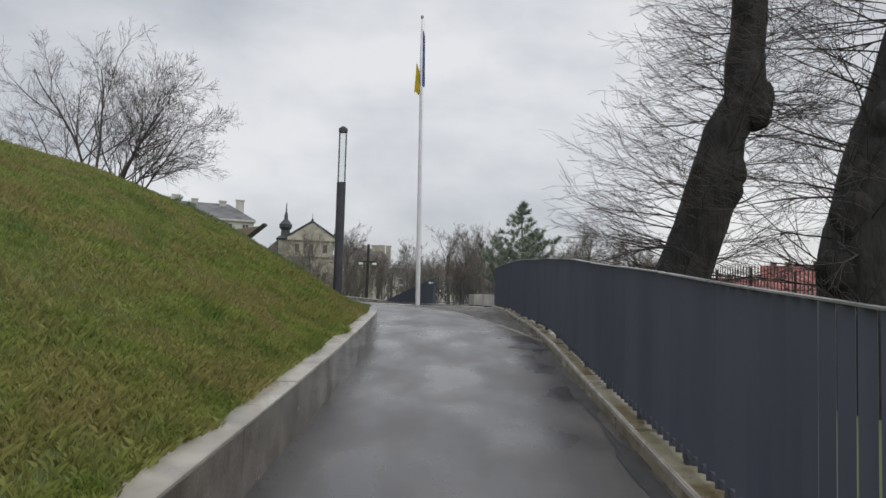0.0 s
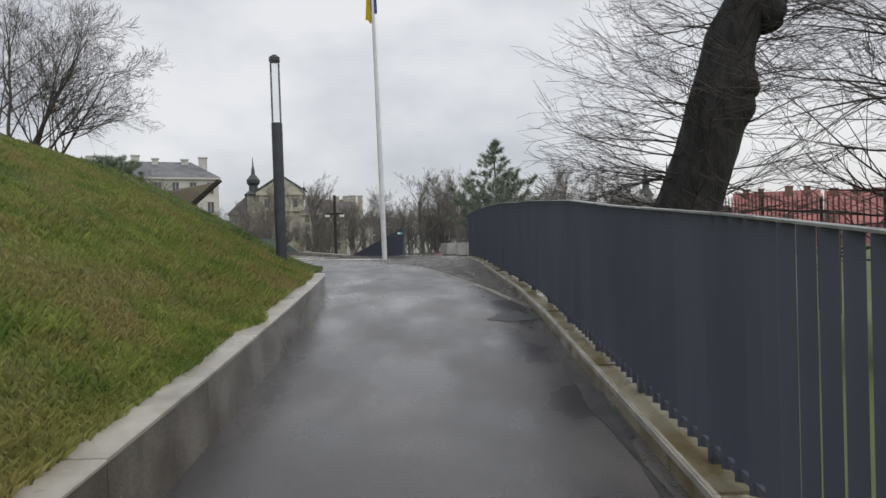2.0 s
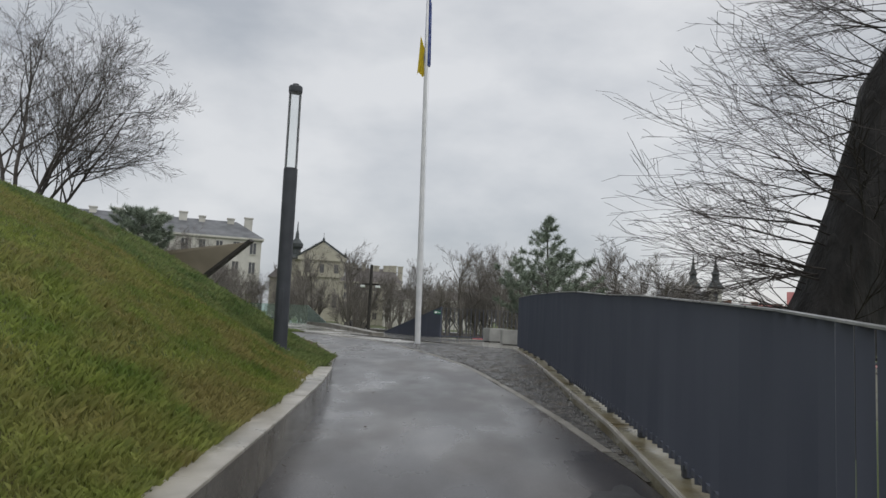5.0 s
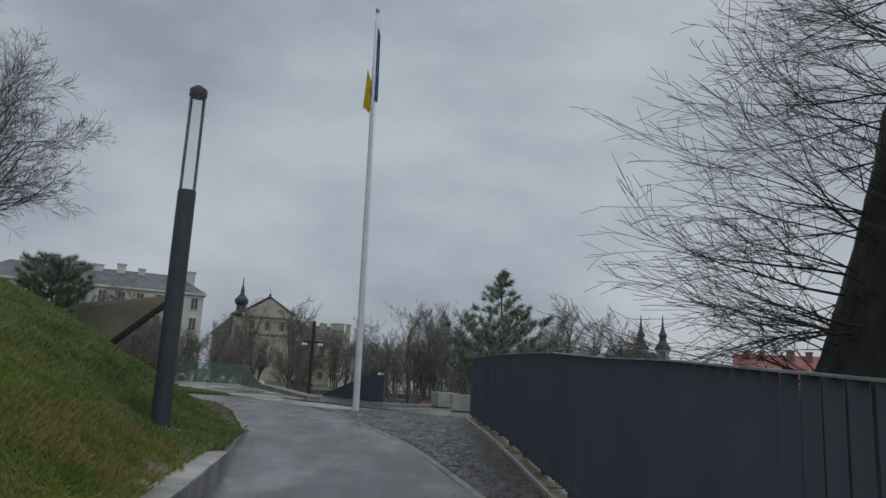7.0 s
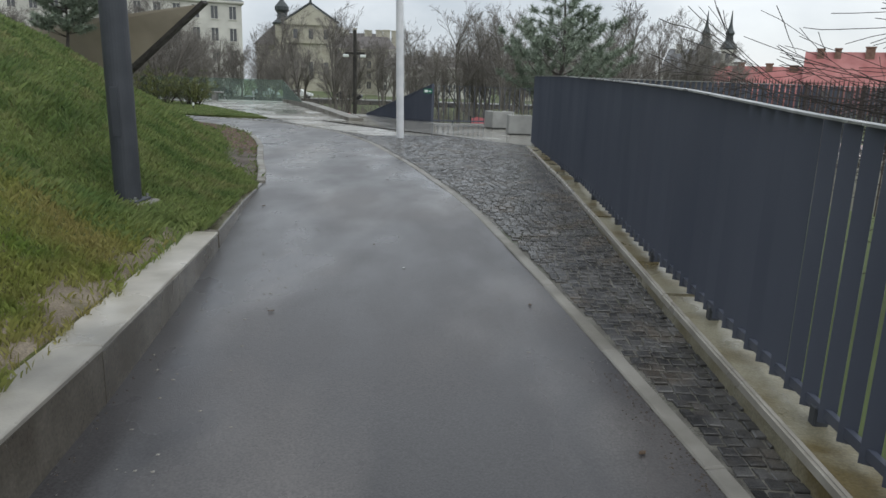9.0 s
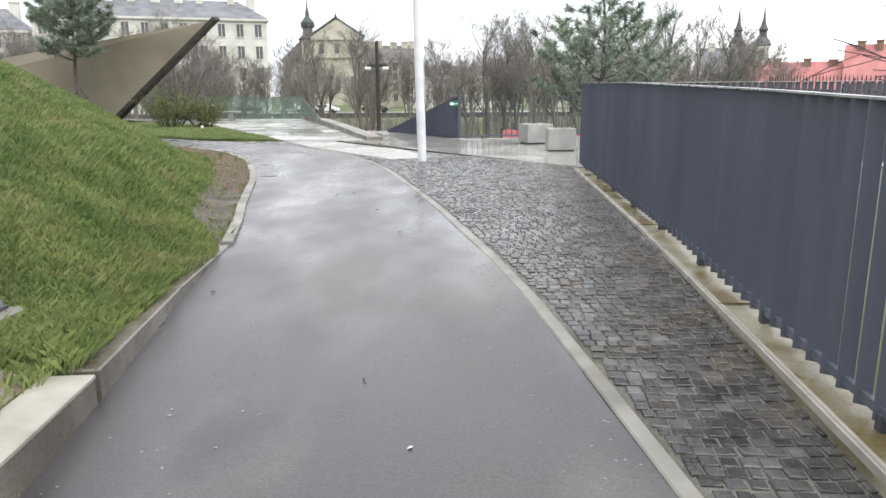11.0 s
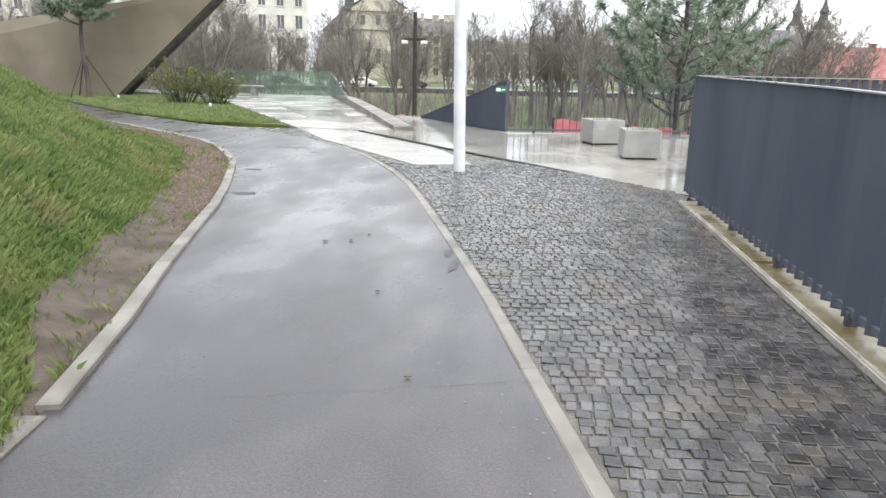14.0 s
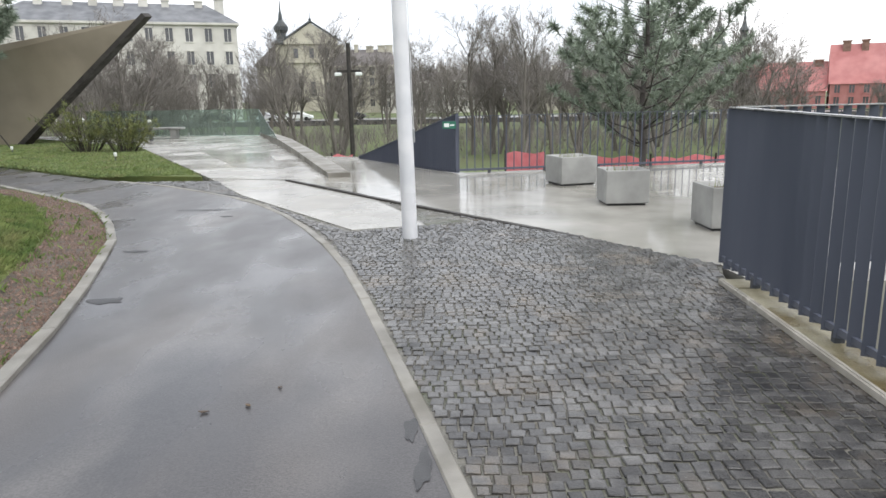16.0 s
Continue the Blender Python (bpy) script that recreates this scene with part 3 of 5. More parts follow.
# sett bed and paved terrace
def sett_z(x, y):
    """Bed of the setts, lifting a little towards the railing kerb."""
    a = right_x(y)
    k = lerp(y, (10, 13, 15, 22, 24), (0.0, 0.03, 0.075, 0.075, 0.04))
    return path_z(y) - 0.004 + k * max(0.0, min(1.0, (x - a - 0.3) / max(0.4, 1.3 - a)))


sett_bed = strip("sett_bed", 9.8, 30.4, 0.3, lambda y: right_x(y) + 0.02, lambda y: max(right_x(y) + 0.05, lerp(y, (9, 22.6, 23.2, 24.73, 27.12, 30.41), (1.40, 1.32, 1.5, 0.41, -1.59, -4.16))), sett_z, 8, M_JOINT, "")
tagged(sett_bed, "sandy mossy bed between the granite setts", "paving bed", kind="structure")
terrace = slab_poly("terrace", [(1.6, 22.7), (1.5, 23.2), (0.41, 24.73), (-1.59, 27.12), (-4.16, 30.41), (-3.35, 30.8), (-5.2, 35.8), (-3.3, 35.4), (-0.75, 31.15), (2.0, 31.8), (5.1, 32.5), (9.8, 27.7), (12.9, 23.0), (12.9, 22.7)], 0.47, -2.6, M_PLAZA)
tagged(terrace, "wet polished concrete terrace with reflections", "terrace", kind="structure")
walkway = slab_poly("walkway", [(-4.16, 30.40), (-5.84, 30.9), (-12.1, 41.2), (-16.5, 44.5), (-22, 50), (-9.7, 48.0), (-7.1, 40.8), (-3.4, 30.75)], 0.466, -2.6, M_SLAB)
tagged(walkway, "pale wet concrete walkway beside a glass balustrade", "walkway", kind="structure")
dark_slab = slab_poly("dark_slab", [(-9.2, 39.1), (-6.56, 37.5), (-4.74, 32.5), (-6.12, 33.25)], 0.4715, 0.2, M_PLAZA)
tagged(dark_slab, "darker wet concrete panel in the walkway", "slab", kind="structure")
# dark strip added in place of the shaded riser at the terrace edge
kerb_run("step_shade_strip", [(1.45, 23.27), (0.41, 24.73), (-1.59, 27.12), (-4.10, 30.33)], 0.075, lambda x, y: 0.486, 0.12, 1.0, M_SHADE, "added dark strip for the shaded step between setts and terrace", "drain", gap=0.003, piece="shade_length", soft=0.004)
slab = slab_poly("light_slab", [(-2.05, 25.2), (-0.6, 25.7), (-1.60, 27.08), (-4.14, 30.36), (-5.80, 30.85), (-4.4, 28.4)], 0.458, 0.2, M_SLAB)
tagged(slab, "pale concrete slab set flush beside the setts", "slab", kind="structure")
island = slab_poly("grass_island", [(-6.0, 30.95), (-8.3, 31.4), (-12.1, 34.3), (-15.8, 37.7), (-23.3, 45.2), (-30, 52), (-22, 50), (-16.6, 44.5), (-12.15, 41.2)], 0.49, -1.0, M_TURF)
tagged(island, "flat lawn strip between path and walkway", "lawn", kind="structure")


# ---- things: lamp, flagpole, planters, glass ----
def street_lamp(x, y, z):
    root = empty("street_lamp", (x, y, z))
    root.matrix_world = pose(x, y, z, 0, -0.4, 0)
    tagged(root, "dark round post lamp with a clear glass tube head", "street lamp")
    part("footing", boxed(-0.19, 0.19, -0.22, 0.17, -0.25, -0.02, 0.015), M_CONC, root)
    bm = boxed(-0.13, 0.13, -0.13, 0.13, -0.02, 0.0, 0.004)
    part("base_plate", bm, M_LAMP, root)
    for a in (45, 135, 225, 315):
        part("bolt", cyl(bmesh.new(), 0.012, 0.012, 0.0, 0.03, 6, 0.15 * math.cos(radians(a)), 0.15 * math.sin(radians(a))), M_STEEL, root)
    part("post", lathe(bmesh.new(), [(0.099, 0.0), (0.101, 0.01), (0.101, 2.64), (0.097, 2.655)], 28), M_LAMP, root)
    part("door_frame", boxed(-0.033, 0.033, -0.104, -0.096, 0.5, 0.88, 0.002), M_LAMP, root)
    tv, tf = tube_path([(0, 0, 2.65), (0, 0, 3.2), (0, 0, 3.80)], [0.092] * 3, 32)
    link_mesh("glass_tube", tv, tf, M_TUBE, root, "clear glass tube", True)
    # two thin steel lines added for the bright edges of the glass tube
    for a in (0, 180):
        part("edge_line", cyl(bmesh.new(), 0.004, 0.004, 2.65, 3.80, 6, 0.082 * math.cos(radians(a)), 0.082 * math.sin(radians(a))), M_STEEL, root)
    part("cap", lathe(bmesh.new(), [(0.098, 3.80), (0.102, 3.82), (0.102, 3.88), (0.09, 3.90), (0.048, 3.905), (0.048, 3.93), (0.02, 3.94)], 24), M_LAMP, root)
    return root


street_lamp(-2.66, 14.8, 0.66)

flagpole = empty("flagpole", (-1.33, 24.7, 0.44))
flagpole.matrix_world = pose(-1.33, 24.7, 0.44, 0, -1.1, 0)
tagged(flagpole, "tall white tapered flagpole standing on the setts", "flagpole")
part("pole", lathe(bmesh.new(), [(0.085, -0.05), (0.083, 0.0), (0.080, 2.0), (0.055, 8.0), (0.036, 10.75)], 24), M_WHITE, flagpole, smooth=True)
part("finial", lathe(bmesh.new(), [(0.02, 10.75), (0.055, 10.79), (0.06, 10.84), (0.04, 10.88), (0.01, 10.9)], 16), M_STEEL, flagpole)
part("halyard", cyl(bmesh.new(), 0.004, 0.004, 1.1, 10.7, 5, 0.09, 0), M_WHITE, flagpole)
part("cleat", boxed(0.075, 0.1, -0.02, 0.02, 1.05, 1.2, 0.004), M_STEEL, flagpole)


def hanging_flag(name, material, x0, x1, z_top, z_low, parent_at, label):
    """Limp folded cloth hanging along the pole."""
    verts, faces = [], []
    nu, nv = 26, 30
    for j in range(nv + 1):
        v = j / nv
        for i in range(nu + 1):
            u = i / nu
            w = x0 + (x1 - x0) * u
            fold = 0.035 * math.sin(u * 15 + v * 2.2) * (0.4 + 0.6 * v) + 0.02 * math.sin(u * 31 + v * 5)
            drop = u * 0.5
            verts.append((0.05 + w * (0.75 + 0.25 * v), fold, z_top - drop - (z_top - z_low - 0.5 * u) * v + 0.06 * math.sin(u * 6) * v))
    for j in range(nv):
        for i in range(nu):
            a = j * (nu + 1) + i
            faces.append((a, a + 1, a + nu + 2, a + nu + 1))
    return link_mesh(name, verts, faces, material, parent_at, label, True)


flag = empty("flag", (-1.33, 24.7, 0.44))
flag.matrix_world = pose(-1.33, 24.7, 0.44, 0, -1.1, 0)
tagged(flag, "limp blue and yellow flag wrapped along its pole", "flag")
hanging_flag("blue_band", M_BLUE, -0.12, 0.09, 10.6, 8.2, flag, "blue cloth band")
hanging_flag("yellow_band", M_YELLOW, -0.31, -0.10, 9.1, 7.9, flag, "yellow cloth band")

# ---- terrace: railings, glass, planters ----
TERR = TERRACE_Z
bar_railing("terrace_railing", "dark railing of thin upright bars along the terrace edge", [(-0.87, 30.95), (2.0, 31.6), (5.0, 32.3), (9.5, 27.5), (12.5, 23.0)],
            lambda x, y: TERR, lambda x, y: TERR + 1.12, 0.16, 0.022, 0.004, M_FENCE, turn=radians(60))
bar_railing("stair_railing", "dark close-barred railing sloping down beside a stair", [(-0.90, 31.0), (-3.45, 34.9)],
            lambda x, y: TERR - 0.02 - (y - 31.0) * 0.02, lambda x, y: TERR + 0.02 + max(0.05, 1.15 * (1 - (y - 31.0) / 4.0)), 0.07, 0.075, 0.010, M_FENCE)
exit_sign = empty("exit_sign", (-1.05, 30.93, 1.42))
tagged(exit_sign, "small green direction sign on the dark stair railing", "sign")
part("plate", boxed(-0.13, 0.13, -0.01, 0.01, -0.07, 0.07, 0.004), mat("sign_green", (0.02, 0.13, 0.085), (0.03, 0.16, 0.105), rough=(0.3, 0.5), bump=0.0), exit_sign)
M_SIGNW = mat("sign_white", (0.7, 0.72, 0.7), (0.78, 0.8, 0.78), rough=(0.3, 0.5), bump=0.0)
part("mark", boxed(-0.10, 0.0, -0.014, -0.0105, -0.035, 0.035), M_SIGNW, exit_sign)
part("mark", boxed(0.02, 0.10, -0.014, -0.0105, -0.012, 0.012), M_SIGNW, exit_sign)

low_wall = empty("low_wall")
tagged(low_wall, "low pale concrete wedge wall rising beside the walkway", "low wall", kind="structure")
wl_pts = [(-3.40, 30.6, 0.56), (-5.2, 35.6, 0.62), (-7.10, 40.7, 0.68), (-9.6, 47.2, 0.60)]
for (xa, ya, za), (xb, yb, zb) in zip(wl_pts, wl_pts[1:]):
    bm = bmesh.new()
    q = [(xa, ya, za), (xb, yb, zb), (xb + 0.42, yb + 0.1, zb), (xa + 0.42, ya + 0.1, za)]
    lo = [bm.verts.new((x, y, 0.3)) for x, y, z in q]
    hi = [bm.verts.new(p) for p in q]
    bm.faces.new(lo[::-1])
    bm.faces.new(hi)
    for i in range(4):
        bm.faces.new((lo[i], lo[(i + 1) % 4], hi[(i + 1) % 4], hi[i]))
    part("wall_length", bm, M_CONC, low_wall)

balustrade = empty("glass_balustrade")
tagged(balustrade, "greenish frameless glass balustrade at the walkway end", "balustrade", kind="structure")


def pane(a, c, za0, za1, zc0, zc1, th=0.014):
    a, c = Vector(a), Vector(c)
    u = (c - a).normalized()
    nn = Vector((-u.y, u.x)) * th
    bm = bmesh.new()
    q = [(a.x, a.y, za0), (c.x, c.y, zc0), (c.x, c.y, zc1), (a.x, a.y, za1)]
    f0 = [bm.verts.new(p) for p in q]
    f1 = [bm.verts.new((p[0] + nn.x, p[1] + nn.y, p[2])) for p in q]
    bm.faces.new(f0)
    bm.faces.new(f1[::-1])
    for i in range(4):
        bm.faces.new((f0[i], f0[(i + 1) % 4], f1[(i + 1) % 4], f1[i]))
    ob = part("pane", bm, M_GLASS, balustrade)
    ob.visible_shadow = False
    return ob


pane((-7.15, 40.8), (-9.58, 47.1), 0.68, 0.72, 0.61, 1.60)
gl_line = [(-9.6, 47.2), (-11.3, 47.55), (-13.0, 47.9), (-14.7, 48.25), (-16.4, 48.6), (-18.1, 48.95)]
for a, c in zip(gl_line, gl_line[1:]):
    u = (Vector(c) - Vector(a)).normalized() * 0.01
    pane((a[0] + u.x, a[1] + u.y), (c[0] - u.x, c[1] - u.y), 0.47, 1.60, 0.47, 1.60)
for x, y in gl_line:
    part("clamp", boxed(x - 0.03, x + 0.03, y - 0.02, y + 0.04, 0.46, 0.60, 0.006), M_STEEL, balustrade)


def planter(x, y, rz, w):
    root = empty("planter", (x, y, TERR), rz)
    tagged(root, "square grey cast concrete planter on the wet terrace", "planter", "planters on the terrace")
    bm = boxed(-w / 2, w / 2, -w / 2, w / 2, 0.03, 0.48, 0.014, 2)
    top = max((f for f in bm.faces), key=lambda f: f.calc_center_median().z)
    r = bmesh.ops.inset_region(bm, faces=[top], thickness=0.06)
    bmesh.ops.translate(bm, verts=list(top.verts), vec=(0, 0, -0.07))
    part("tub", bm, M_PLANTER, root)
    part("plinth", boxed(-w / 2 + 0.04, w / 2 - 0.04, -w / 2 + 0.04, w / 2 - 0.04, 0.0, 0.032), M_BLACK, root)
    part("soil", boxed(-w / 2 + 0.064, w / 2 - 0.064, -w / 2 + 0.064, w / 2 - 0.064, 0.36, 0.425, 0.01), M_SOIL, root)
    sp = Soup()
    for i in range(26):
        a, ln = random.uniform(0, 6.28), random.uniform(0.05, 0.16)
        px, py = random.uniform(-0.2, 0.2), random.uniform(-0.2, 0.2)
        v, f = tube_path([(px, py, 0.42), (px + 0.3 * ln * math.cos(a), py + 0.3 * ln * math.sin(a), 0.42 + ln)], [0.006, 0.001], 3)
        sp.add(v, f)
    tagged(sp.link("sprigs", M_BUSH, root, "dry low plant sprigs"), kind="stuff")
    return root


planter(1.06, 29.2, 18, 0.65)
planter(1.45, 26.95, 2, 0.59)
planter(2.22, 25.1, 4, 0.59)


# ---- plants ----
def rand_dir():
    v = Vector((random.gauss(0, 1), random.gauss(0, 1), random.gauss(0, 1)))
    return v.normalized()


def grow(sp, limbs, pos, d, length, rad, level, cfg):
    """Grows a limb with side shoots; thick limbs go to limbs, thin ones to sp."""
    segs = max(3, int(length / cfg["seg"][level]))
    pts, radii = [Vector(pos)], [rad]
    d = d.normalized()
    for i in range(segs):
        d = (d + rand_dir() * cfg["wob"][level] + Vector((0, 0, cfg["up"][level]))).normalized()
        pts.append(pts[-1] + d * (length / segs))
        radii.append(max(cfg["tip"], rad * (1 - (i + 1) / segs * cfg["taper"][level])))
    v, f = tube_path(pts, radii, cfg["sides"][level])
    (limbs if level <= cfg["thick"] else sp).add(v, f)
    if level + 1 >= len(cfg["num"]) + 1:
        return
    if level < len(cfg["num"]):
        lo, hi = cfg["num"][level]
        for k in range(random.randint(lo, hi)):
            t = random.uniform(cfg["from"][level], 1.0)
            i = min(segs - 1, int(t * segs))
            p = pts[i].lerp(pts[i + 1], t * segs - i)
            ax = (pts[i + 1] - pts[i]).normalized()
            side = rand_dir()
            side = (side - ax * side.dot(ax)).normalized()
            ang = random.uniform(*cfg["ang"][level])
            nd = ax * math.cos(ang) + side * math.sin(ang)
            grow(sp, limbs, p, nd, length * random.uniform(*cfg["ratio"][level]) * (1.15 - 0.4 * t), radii[i] * random.uniform(0.45, 0.65), level + 1, cfg)


def bare_tree(name, at, label, stems, cfg, twig_m, bark_m, category="tree", group=""):
    root = empty(name, at)
    tagged(root, label, category, group)
    sp, limbs = Soup(), Soup()
    for pos, d, ln, r in stems:
        grow(sp, limbs, Vector(pos), Vector(d), ln, r, 0, cfg)
    limbs.link("trunk", bark_m, root, "", True)
    sp.link("crown", twig_m, root, "bare winter twigs")
    return root


random.seed(11)
CFG_SHRUBTREE = dict(seg=(0.5, 0.4, 0.25, 0.2), wob=(0.12, 0.17, 0.2, 0.22), up=(0.03, 0.035, 0.03, 0.03), taper=(0.8, 0.85, 0.9, 0.9), sides=(7, 5, 3, 3), num=((10, 13), (9, 12), (6, 9)),
                     **{"from": (0.22, 0.2, 0.2)}, ang=((0.45, 0.95), (0.45, 1.0), (0.45, 1.0)), ratio=((0.4, 0.62), (0.32, 0.5), (0.3, 0.5)), tip=0.004, thick=1)
TX, TY = -13.2, 24.3
TZ = bank_z(TX, TY)
bare_tree("bank_tree", (TX, TY, TZ - 0.1), "leafless tree with many slender stems on the grass bank",
          [((0, 0, 0), (0.05, 0.1, 1), 6.0, 0.075), ((0.2, 0.1, 0), (0.42, 0, 1), 5.4, 0.062), ((-0.2, 0, 0), (-0.36, 0.1, 1), 6.2, 0.075), ((-0.4, 0.1, 0), (-0.85, 0.2, 1), 5.5, 0.062),
           ((0.4, 0, -0.1), (0.52, -0.15, 0.9), 4.6, 0.06), ((0.0, 0.3, 0), (0.12, 0.4, 1), 5.6, 0.06),
           ((0.5, 0.1, 0), (0.95, 0.0, 0.85), 4.7, 0.055), ((0.3, -0.2, 0.1), (0.75, -0.1, 1.0), 5.0, 0.055)], CFG_SHRUBTREE, M_BANKTWIG, M_BANKTWIG)
bare_tree("bank_tree", (-17.8, 26.5, bank_z(-17.8, 26.5) - 0.1), "smaller leafless tree standing on the bank top",
          [((0, 0, 0), (0.05, 0.1, 1), 3.2, 0.07), ((0.2, 0, 0), (0.4, 0, 1), 2.6, 0.05), ((-0.2, 0, 0), (-0.4, 0, 1), 2.8, 0.05)], CFG_SHRUBTREE, M_BANKTWIG, M_BANKTWIG)


# old pollarded lindens behind the railing
def linden(at, axis, radii, knobs, shoots, seed, label, sweep):
    random.seed(seed)
    root = empty("linden_tree", at)
    tagged(root, label, "tree")
    pts = [Vector(p) for p in axis]
    n = 30
    fine_p, fine_r = [], []
    for i in range(len(pts) - 1):
        for k in range(10):
            t = k / 10
            fine_p.append(pts[i].lerp(pts[i + 1], t))
            fine_r.append((radii[i] * (1 - t) + radii[i + 1] * t) * (1 + random.uniform(-0.012, 0.012)))
    fine_p.append(pts[-1])
    fine_r.append(radii[-1])
    tr = Soup()
    v, f = tube_path(fine_p, fine_r, n)
    for j, p in enumerate(v):
        out = (p - fine_p[j // n]).normalized()
        k = j % n
        v[j] = p + out * (0.035 * noise.noise(Vector((k * 0.9, p.z * 0.8, seed))) + 0.05 * noise.noise(Vector((out.x * 1.5, out.y * 1.5, p.z * 1.1 + seed))))
    tr.add(v, f)
    for k, (t, side, size) in enumerate(knobs):
        i = min(len(fine_p) - 1, int(t * (len(fine_p) - 1)))
        c = fine_p[i] + Vector(side) * fine_r[i] * 0.8
        bm = bmesh.new()
        bmesh.ops.create_icosphere(bm, subdivisions=3, radius=size, matrix=Matrix.Translation(c))
        for q in bm.verts:
            q.co += (q.co - c) * (0.35 * noise.noise(q.co * 5.0) + 0.12 * noise.noise(q.co * 14.0))
            q.co.z = c.z + (q.co.z - c.z) * 1.35
        tr.add([q.co.copy() for q in bm.verts], [tuple(q.index for q in fc.verts) for fc in bm.faces])
        bm.free()
    tr.link("trunk", M_BARK, root, "dark furrowed leaning trunk with swollen knobs", True)
    sp, lm = Soup(), Soup()
    cfg = dict(seg=(0.28, 0.2, 0.18), wob=(0.11, 0.14, 0.16), up=(0.022, 0.02, 0.015), taper=(0.86, 0.9, 0.9), sides=(4, 3, 3), num=((8, 12), (2, 4)), **{"from": (0.15, 0.2)},
               ang=((0.25, 0.6), (0.25, 0.6)), ratio=((0.35, 0.6), (0.3, 0.5)), tip=0.003, thick=-1)
    for k in range(shoots):
        t = random.uniform(0.22, 1.0)
        i = min(len(fine_p) - 2, int(t * (len(fine_p) - 1)))
        a = random.choice(sweep) + random.uniform(-0.5, 0.5)
        d = Vector((math.cos(a), math.sin(a), random.uniform(-0.15, 0.5)))
        grow(sp, lm, fine_p[i] + d * fine_r[i] * 0.6, d, random.uniform(1.2, 2.5), random.uniform(0.009, 0.021), 0, cfg)
    sp.link("crown", M_TWIG, root, "dense bare shoots sprouting from the trunk")
    return root


linden((4.15, 14.0, -0.7), [(0, 0, -0.1), (0.25, 0, 1.2), (0.62, 0, 2.15), (1.18, 0.05, 3.8), (1.52, 0.1, 5.2), (1.93, 0.1, 5.95), (2.07, 0.15, 8.15), (2.2, 0.2, 9.6)], [0.80, 0.62, 0.55, 0.52, 0.45, 0.42, 0.36, 0.28],
       [(0.45, (0.75, -0.4, -0.1), 0.28), (0.49, (0.7, -0.4, 0.0), 0.30), (0.68, (0.75, -0.3, 0), 0.36), (0.72, (0.7, -0.2, 0), 0.34), (0.36, (-0.6, -0.4, 0), 0.22), (0.55, (-0.6, -0.3, 0), 0.22), (0.85, (-0.5, -0.5, 0), 0.26)], 185, 5,
       "old dark linden with leaning trunk and dense bare shoots", (3.14, 3.14, 3.5, 2.8, 0.0, 0.3, -0.4, 4.4, 1.6))
linden((5.4, 8.5, -0.9), [(0, 0, -0.1), (0.0, 0, 1.2), (-0.05, 0, 2.4), (0.15, 0, 3.4), (0.5, 0.1, 4.6), (0.9, 0.1, 6.2), (1.1, 0.2, 8.0)], [0.72, 0.62, 0.55, 0.5, 0.42, 0.34, 0.25],
       [(0.30, (-0.9, -0.3, 0), 0.3), (0.42, (-0.8, -0.5, 0), 0.26), (0.18, (-0.9, -0.3, 0), 0.25), (0.6, (-0.6, -0.6, 0), 0.25)], 80, 8,
       "old thick linden with knobbly trunk and bare shoots", (3.14, 2.6, 3.6, 4.2, 0.5, 1.6))


# pines
def needle_tuft(sp, p, d, ln, n):
    d = d.normalized()
    for k in range(n):
        q = (d * random.uniform(0.1, 1.0) + rand_dir() * 0.75).normalized()
        s = q.cross(rand_dir()).normalized() * ln * 0.055
        b = p - d * ln * random.uniform(0, 0.9)
        e = b + q * ln * random.uniform(0.7, 1.1)
        o = len(sp.v)
        sp.v += [b - s, b + s, e]
        sp.f.append((o, o + 1, o + 2))


